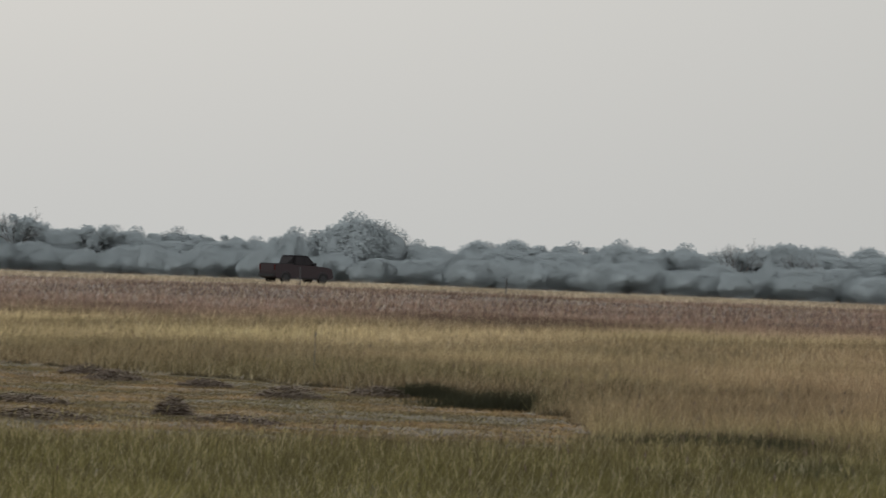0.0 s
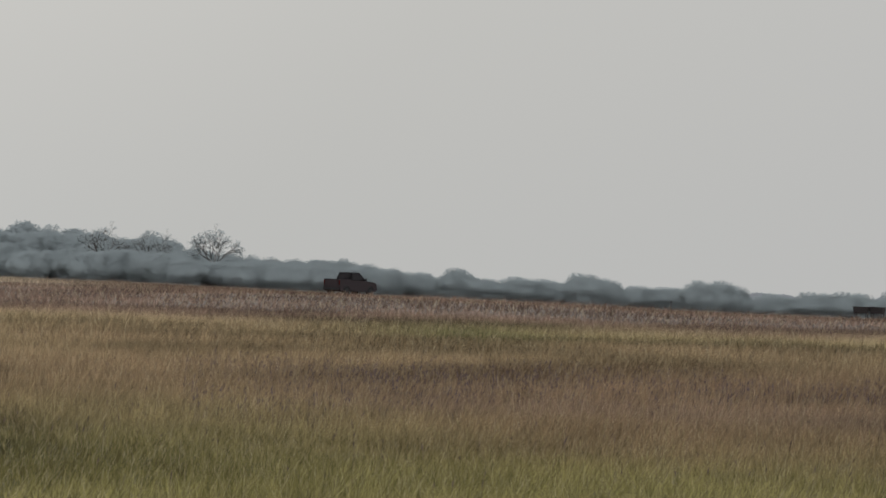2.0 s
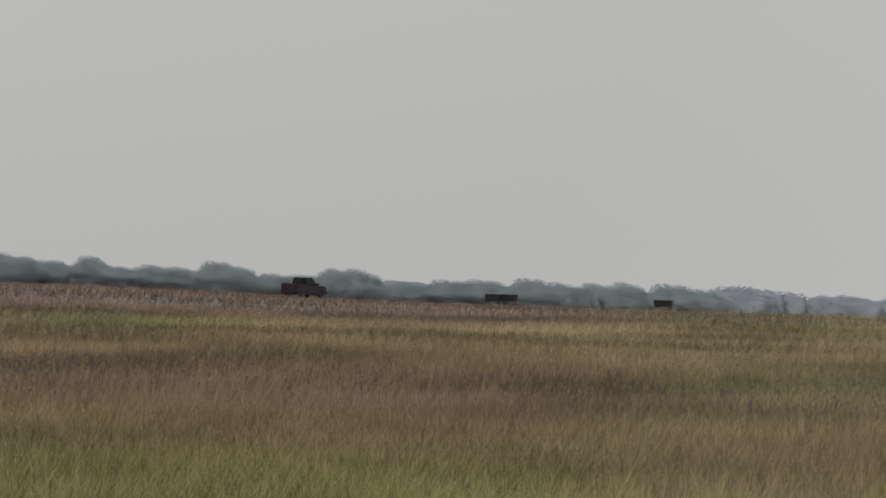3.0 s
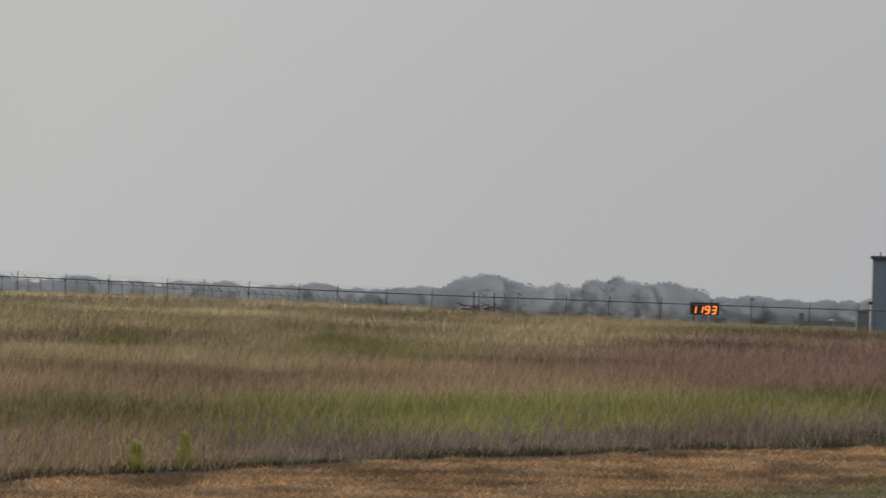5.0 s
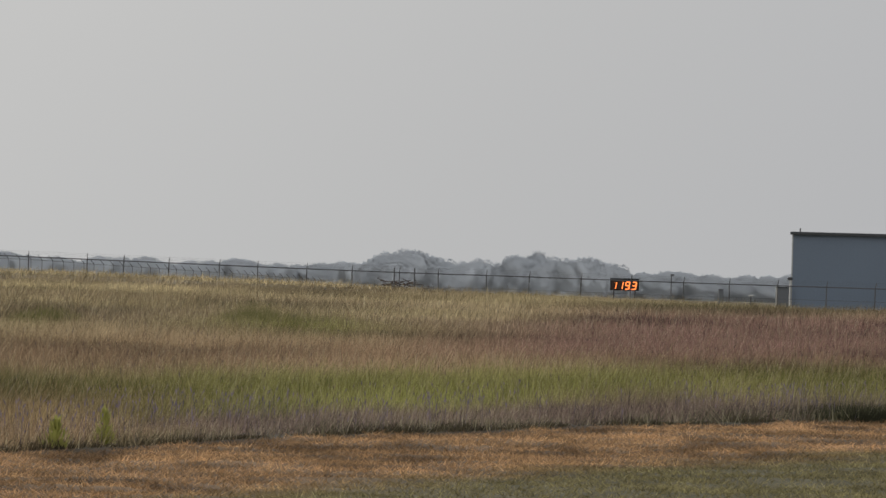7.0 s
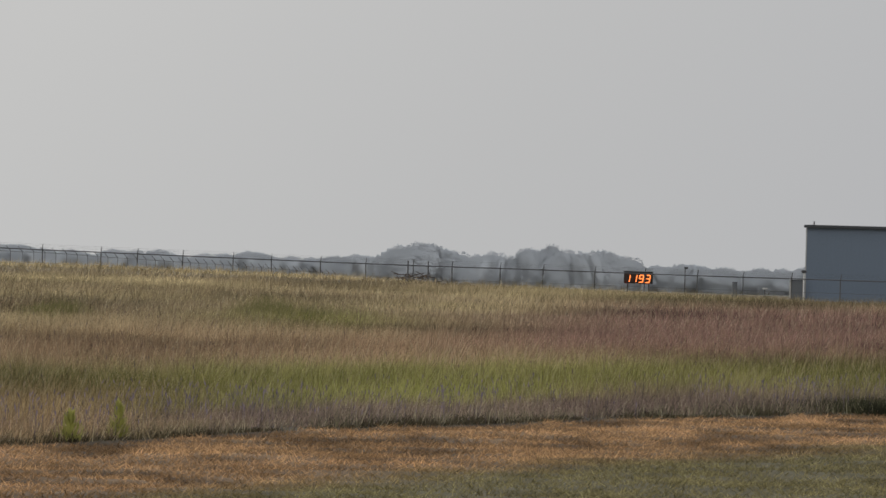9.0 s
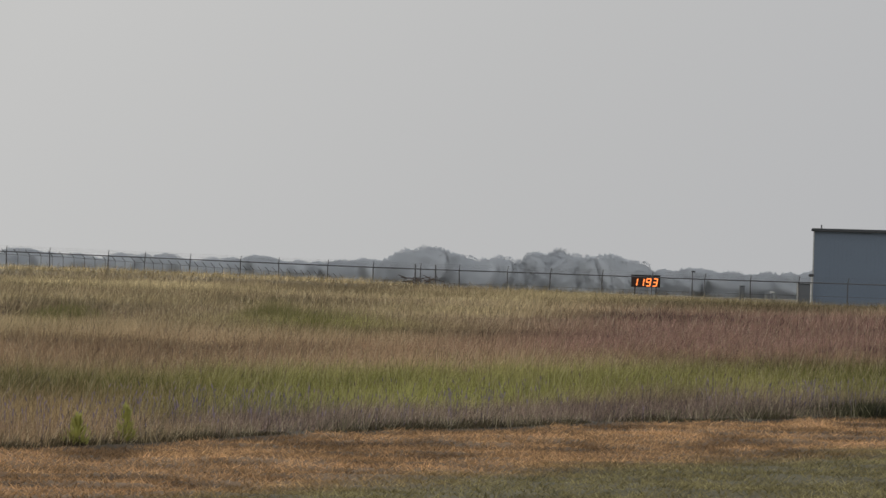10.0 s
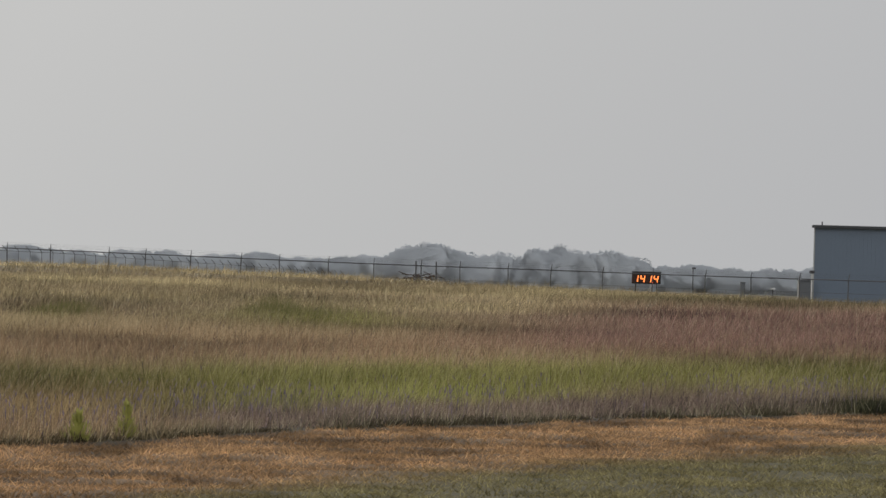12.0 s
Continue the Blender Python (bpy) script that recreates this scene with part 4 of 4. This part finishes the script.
def build_tussocks():
    """Dense dark-green tufts of taller grass; the darkest carry painted shade in their colour."""
    rng = np.random.default_rng(41)
    for a, d, w, depth, h, in_shade in ((-4428, 50.2, 1.7, 0.8, 0.30, True), (-4010, 40.0, 2.2, 0.7, 0.22, True), (-3930, 38.8, 1.2, 0.6, 0.2, True), (-230, 83, 2.2, 1.6, 0.5, False),
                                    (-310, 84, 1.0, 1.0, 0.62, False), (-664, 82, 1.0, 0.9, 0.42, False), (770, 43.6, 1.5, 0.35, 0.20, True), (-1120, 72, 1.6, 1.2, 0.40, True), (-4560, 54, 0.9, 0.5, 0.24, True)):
        o = sited("grass_tussock", a, d, "dense dark tuft of grass with shade put into its colour" if in_shade else "dense olive green tuft of taller grass", "grass tuft")
        n = 2200 if in_shade else 1000
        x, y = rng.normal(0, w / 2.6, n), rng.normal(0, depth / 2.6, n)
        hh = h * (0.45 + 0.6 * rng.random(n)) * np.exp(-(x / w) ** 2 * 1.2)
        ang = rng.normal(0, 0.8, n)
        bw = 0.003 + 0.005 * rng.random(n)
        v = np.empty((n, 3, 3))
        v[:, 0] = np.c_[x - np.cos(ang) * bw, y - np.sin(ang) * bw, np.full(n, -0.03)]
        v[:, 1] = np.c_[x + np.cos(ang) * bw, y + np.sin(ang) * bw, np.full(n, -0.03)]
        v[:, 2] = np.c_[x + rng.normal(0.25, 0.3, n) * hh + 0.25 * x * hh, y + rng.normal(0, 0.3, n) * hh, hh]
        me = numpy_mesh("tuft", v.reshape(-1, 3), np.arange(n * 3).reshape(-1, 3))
        me.materials.append(M_SHADE_TUFT if in_shade else M_TUSSOCK)
        ob = new("tuft", me)
        ob.parent = o
        tagged(o, group="dark tufts in the field")


# ---- pickup truck ----
def build_truck():
    """Nose towards +x, wheels on z = 0."""
    root = tagged(empty("pickup_truck", pose(0, 0, 0)), "dark maroon crew-cab pickup truck speeding past behind the grass", "truck")
    Wd = 1.96
    part("body", profile_bm([(-2.55, 0.5), (-2.58, 1.02), (-2.54, 1.46), (-0.92, 1.46), (-0.92, 1.4), (1.15, 1.38), (1.3, 1.36), (2.3, 1.27),
                             (2.66, 1.17), (2.78, 0.95), (2.8, 0.46), (2.4, 0.36), (-2.3, 0.38)], Wd, 0.05), M_PAINT, root)
    # cab with sloped pillars
    bm = bmesh.new()
    low = [(-1.0, -0.93, 1.34), (1.35, -0.93, 1.34), (1.35, 0.93, 1.34), (-0.95, 0.93, 1.34)]
    top = [(-0.72, -0.76, 2.12), (0.55, -0.76, 2.12), (0.55, 0.76, 2.12), (-0.72, 0.76, 2.12)]
    a, b = [bm.verts.new(p) for p in low], [bm.verts.new(p) for p in top]
    bm.faces.new(a[::-1])
    bm.faces.new(b)
    for i in range(4):
        bm.faces.new((a[i], a[(i + 1) % 4], b[(i + 1) % 4], b[i]))
    bmesh.ops.recalc_face_normals(bm, faces=bm.faces)
    bmesh.ops.bevel(bm, geom=bm.edges[:], offset=0.07, segments=3, affect="EDGES")
    cab = part("cab", bm, M_ROOF, root, "black cab with tinted windows")

    def pane(name, quad, parent, mat=M_GLASS):
        q = bmesh.new()
        c = sum((Vector(p) for p in quad), Vector()) / 4
        n = (Vector(quad[1]) - Vector(quad[0])).cross(Vector(quad[3]) - Vector(quad[0])).normalized()
        if n.dot(c - Vector((0.1, 0, 1.6))) < 0:
            n = -n
        vs = [q.verts.new(Vector(p) + n * 0.006) for p in quad]
        vb = [q.verts.new(Vector(p) - n * 0.02) for p in quad]
        q.faces.new(vs)
        q.faces.new(vb[::-1])
        for i in range(4):
            q.faces.new((vs[i], vb[i], vb[(i + 1) % 4], vs[(i + 1) % 4]))
        bmesh.ops.recalc_face_normals(q, faces=q.faces)
        return part(name, q, mat, parent)

    def on_side(x, z, s):
        k = (z - 1.34) / 0.78
        return (x, s * (0.93 - 0.17 * k), z)
    for s in (-1, 1):
        pane("side_window", [on_side(-0.72, 1.42, s), on_side(0.12, 1.42, s), on_side(0.10, 2.0, s), on_side(-0.6, 2.0, s)], cab)
        pane("side_window", [on_side(0.2, 1.42, s), on_side(1.1, 1.42, s), on_side(0.58, 2.0, s), on_side(0.18, 2.0, s)], cab)
        part("door_handle", box_bm(0.16, 0.03, 0.04, (-0.5, s * 0.99, 1.2), 0.01), M_PLASTIC, root)
        part("door_handle", box_bm(0.16, 0.03, 0.04, (0.35, s * 0.99, 1.2), 0.01), M_PLASTIC, root)
        part("side_mirror", box_bm(0.12, 0.22, 0.2, (1.0, s * 1.1, 1.4), 0.03), M_PLASTIC, root)
        part("tail_lamp", box_bm(0.06, 0.13, 0.40, (-2.58, s * 0.90, 0.98), 0.02), M_LAMP_RED, root)
        part("lamp_surround", box_bm(0.05, 0.05, 0.5, (-2.57, s * 0.80, 0.93), 0.015), M_PLASTIC, root)
        # left strip is pale to paint in the sunlit glint on that edge
        part("corner_trim", box_bm(0.05, 0.04, 0.52, (-2.56, s * 0.985, 0.92), 0.015), M_LAMP_CLEAR if s > 0 else M_PAINT, root)
        part("headlamp", box_bm(0.1, 0.34, 0.24, (2.74, s * 0.76, 0.84), 0.03), M_LAMP_CLEAR, root)
        part("running_board", box_bm(2.1, 0.14, 0.06, (0.1, s * 0.98, 0.42), 0.02), M_PLASTIC, root)
        part("bed_rail", box_bm(1.6, 0.09, 0.04, (-1.73, s * 0.93, 1.455), 0.012), M_PLASTIC, root)
    pane("rear_window", [(-0.935, -0.7, 1.44), (-0.935, 0.7, 1.44), (-0.76, 0.62, 2.0), (-0.76, -0.62, 2.0)], cab)
    pane("windscreen", [(1.25, -0.8, 1.44), (1.25, 0.8, 1.44), (0.68, 0.68, 2.0), (0.68, -0.68, 2.0)], cab)
    part("tailgate", box_bm(0.05, 1.5, 0.6, (-2.575, 0, 0.82), 0.02), M_PAINT, root)
    part("rear_bumper", box_bm(0.16, 1.9, 0.2, (-2.64, 0, 0.5), 0.04), M_PLASTIC, root)
    part("front_bumper", box_bm(0.2, 1.9, 0.24, (2.82, 0, 0.5), 0.05), M_PLASTIC, root)
    part("grille", box_bm(0.06, 1.1, 0.3, (2.8, 0, 0.8), 0.02), M_PLASTIC, root)
    part("bed_cover", box_bm(1.6, 1.74, 0.05, (-1.73, 0, 1.425), 0.015), M_PLASTIC, root)
    for wx in (-1.6, 1.85):
        for s in (-1, 1):
            wheel = new("wheel")
            wheel.parent = root
            wheel.matrix_basis = pose(wx, s * 0.87, 0.41)
            part("tyre", tube_bm([(0, -0.14, 0), (0, -0.11, 0), (0, 0.11, 0), (0, 0.14, 0)], [0.35, 0.41, 0.41, 0.35], 20), M_TYRE, wheel)
            part("rim", tube_bm([(0, s * 0.10, 0), (0, s * 0.145, 0), (0, s * 0.15, 0)], [0.26, 0.25, 0.1], 14), M_PLASTIC, wheel)
            part("wheel_arch", tube_bm([(wx + 0.5 * math.cos(t), s * 0.985, 0.41 + 0.5 * math.sin(t)) for t in np.linspace(0.1, math.pi - 0.1, 9)],
                                       [0.035] * 9, 6), M_PLASTIC, root)
    return root


build_ground()
build_trees()
build_fence()
build_display()
build_hangar()
build_yard()
build_troughs()
build_parked_car()
build_cut_heaps()
build_weeds()
build_tussocks()
truck = build_truck()
build_grass()

# ---- what moves ----
SPEED = 51.6
START, HEADING = (-4798.0, 292.0), 0.23


def truck_pose(t):
    """The truck runs straight at speed, then brakes beyond the field."""
    run = SPEED * t if t < 3.5 else SPEED * 3.5 + SPEED * (1 - math.exp(-(t - 3.5) / 2.2)) * 2.2
    x0, y0 = at_bearing(*START)
    x, y = x0 + run * math.sin(HEADING), y0 + run * math.cos(HEADING)
    z = float(land(np.array([x]), np.array([y]))[0])
    return pose(x, y, z, 0, 0, 90 - math.degrees(HEADING))


def motions():
    walk(truck, [(t / 2, truck_pose(t / 2)) for t in range(25)])
    for vane, loc, lit in VANES:
        a, b = (0, 180) if lit else (180, 360)
        walk(vane, [(0.0, pose(*loc, 0, 0, a)), (10.58, pose(*loc, 0, 0, a)), (10.61, pose(*loc, 0, 0, a + 60)), (10.65, pose(*loc, 0, 0, a + 120)),
                    (10.69, pose(*loc, 0, 0, b)), (12.0, pose(*loc, 0, 0, b))])


motions()
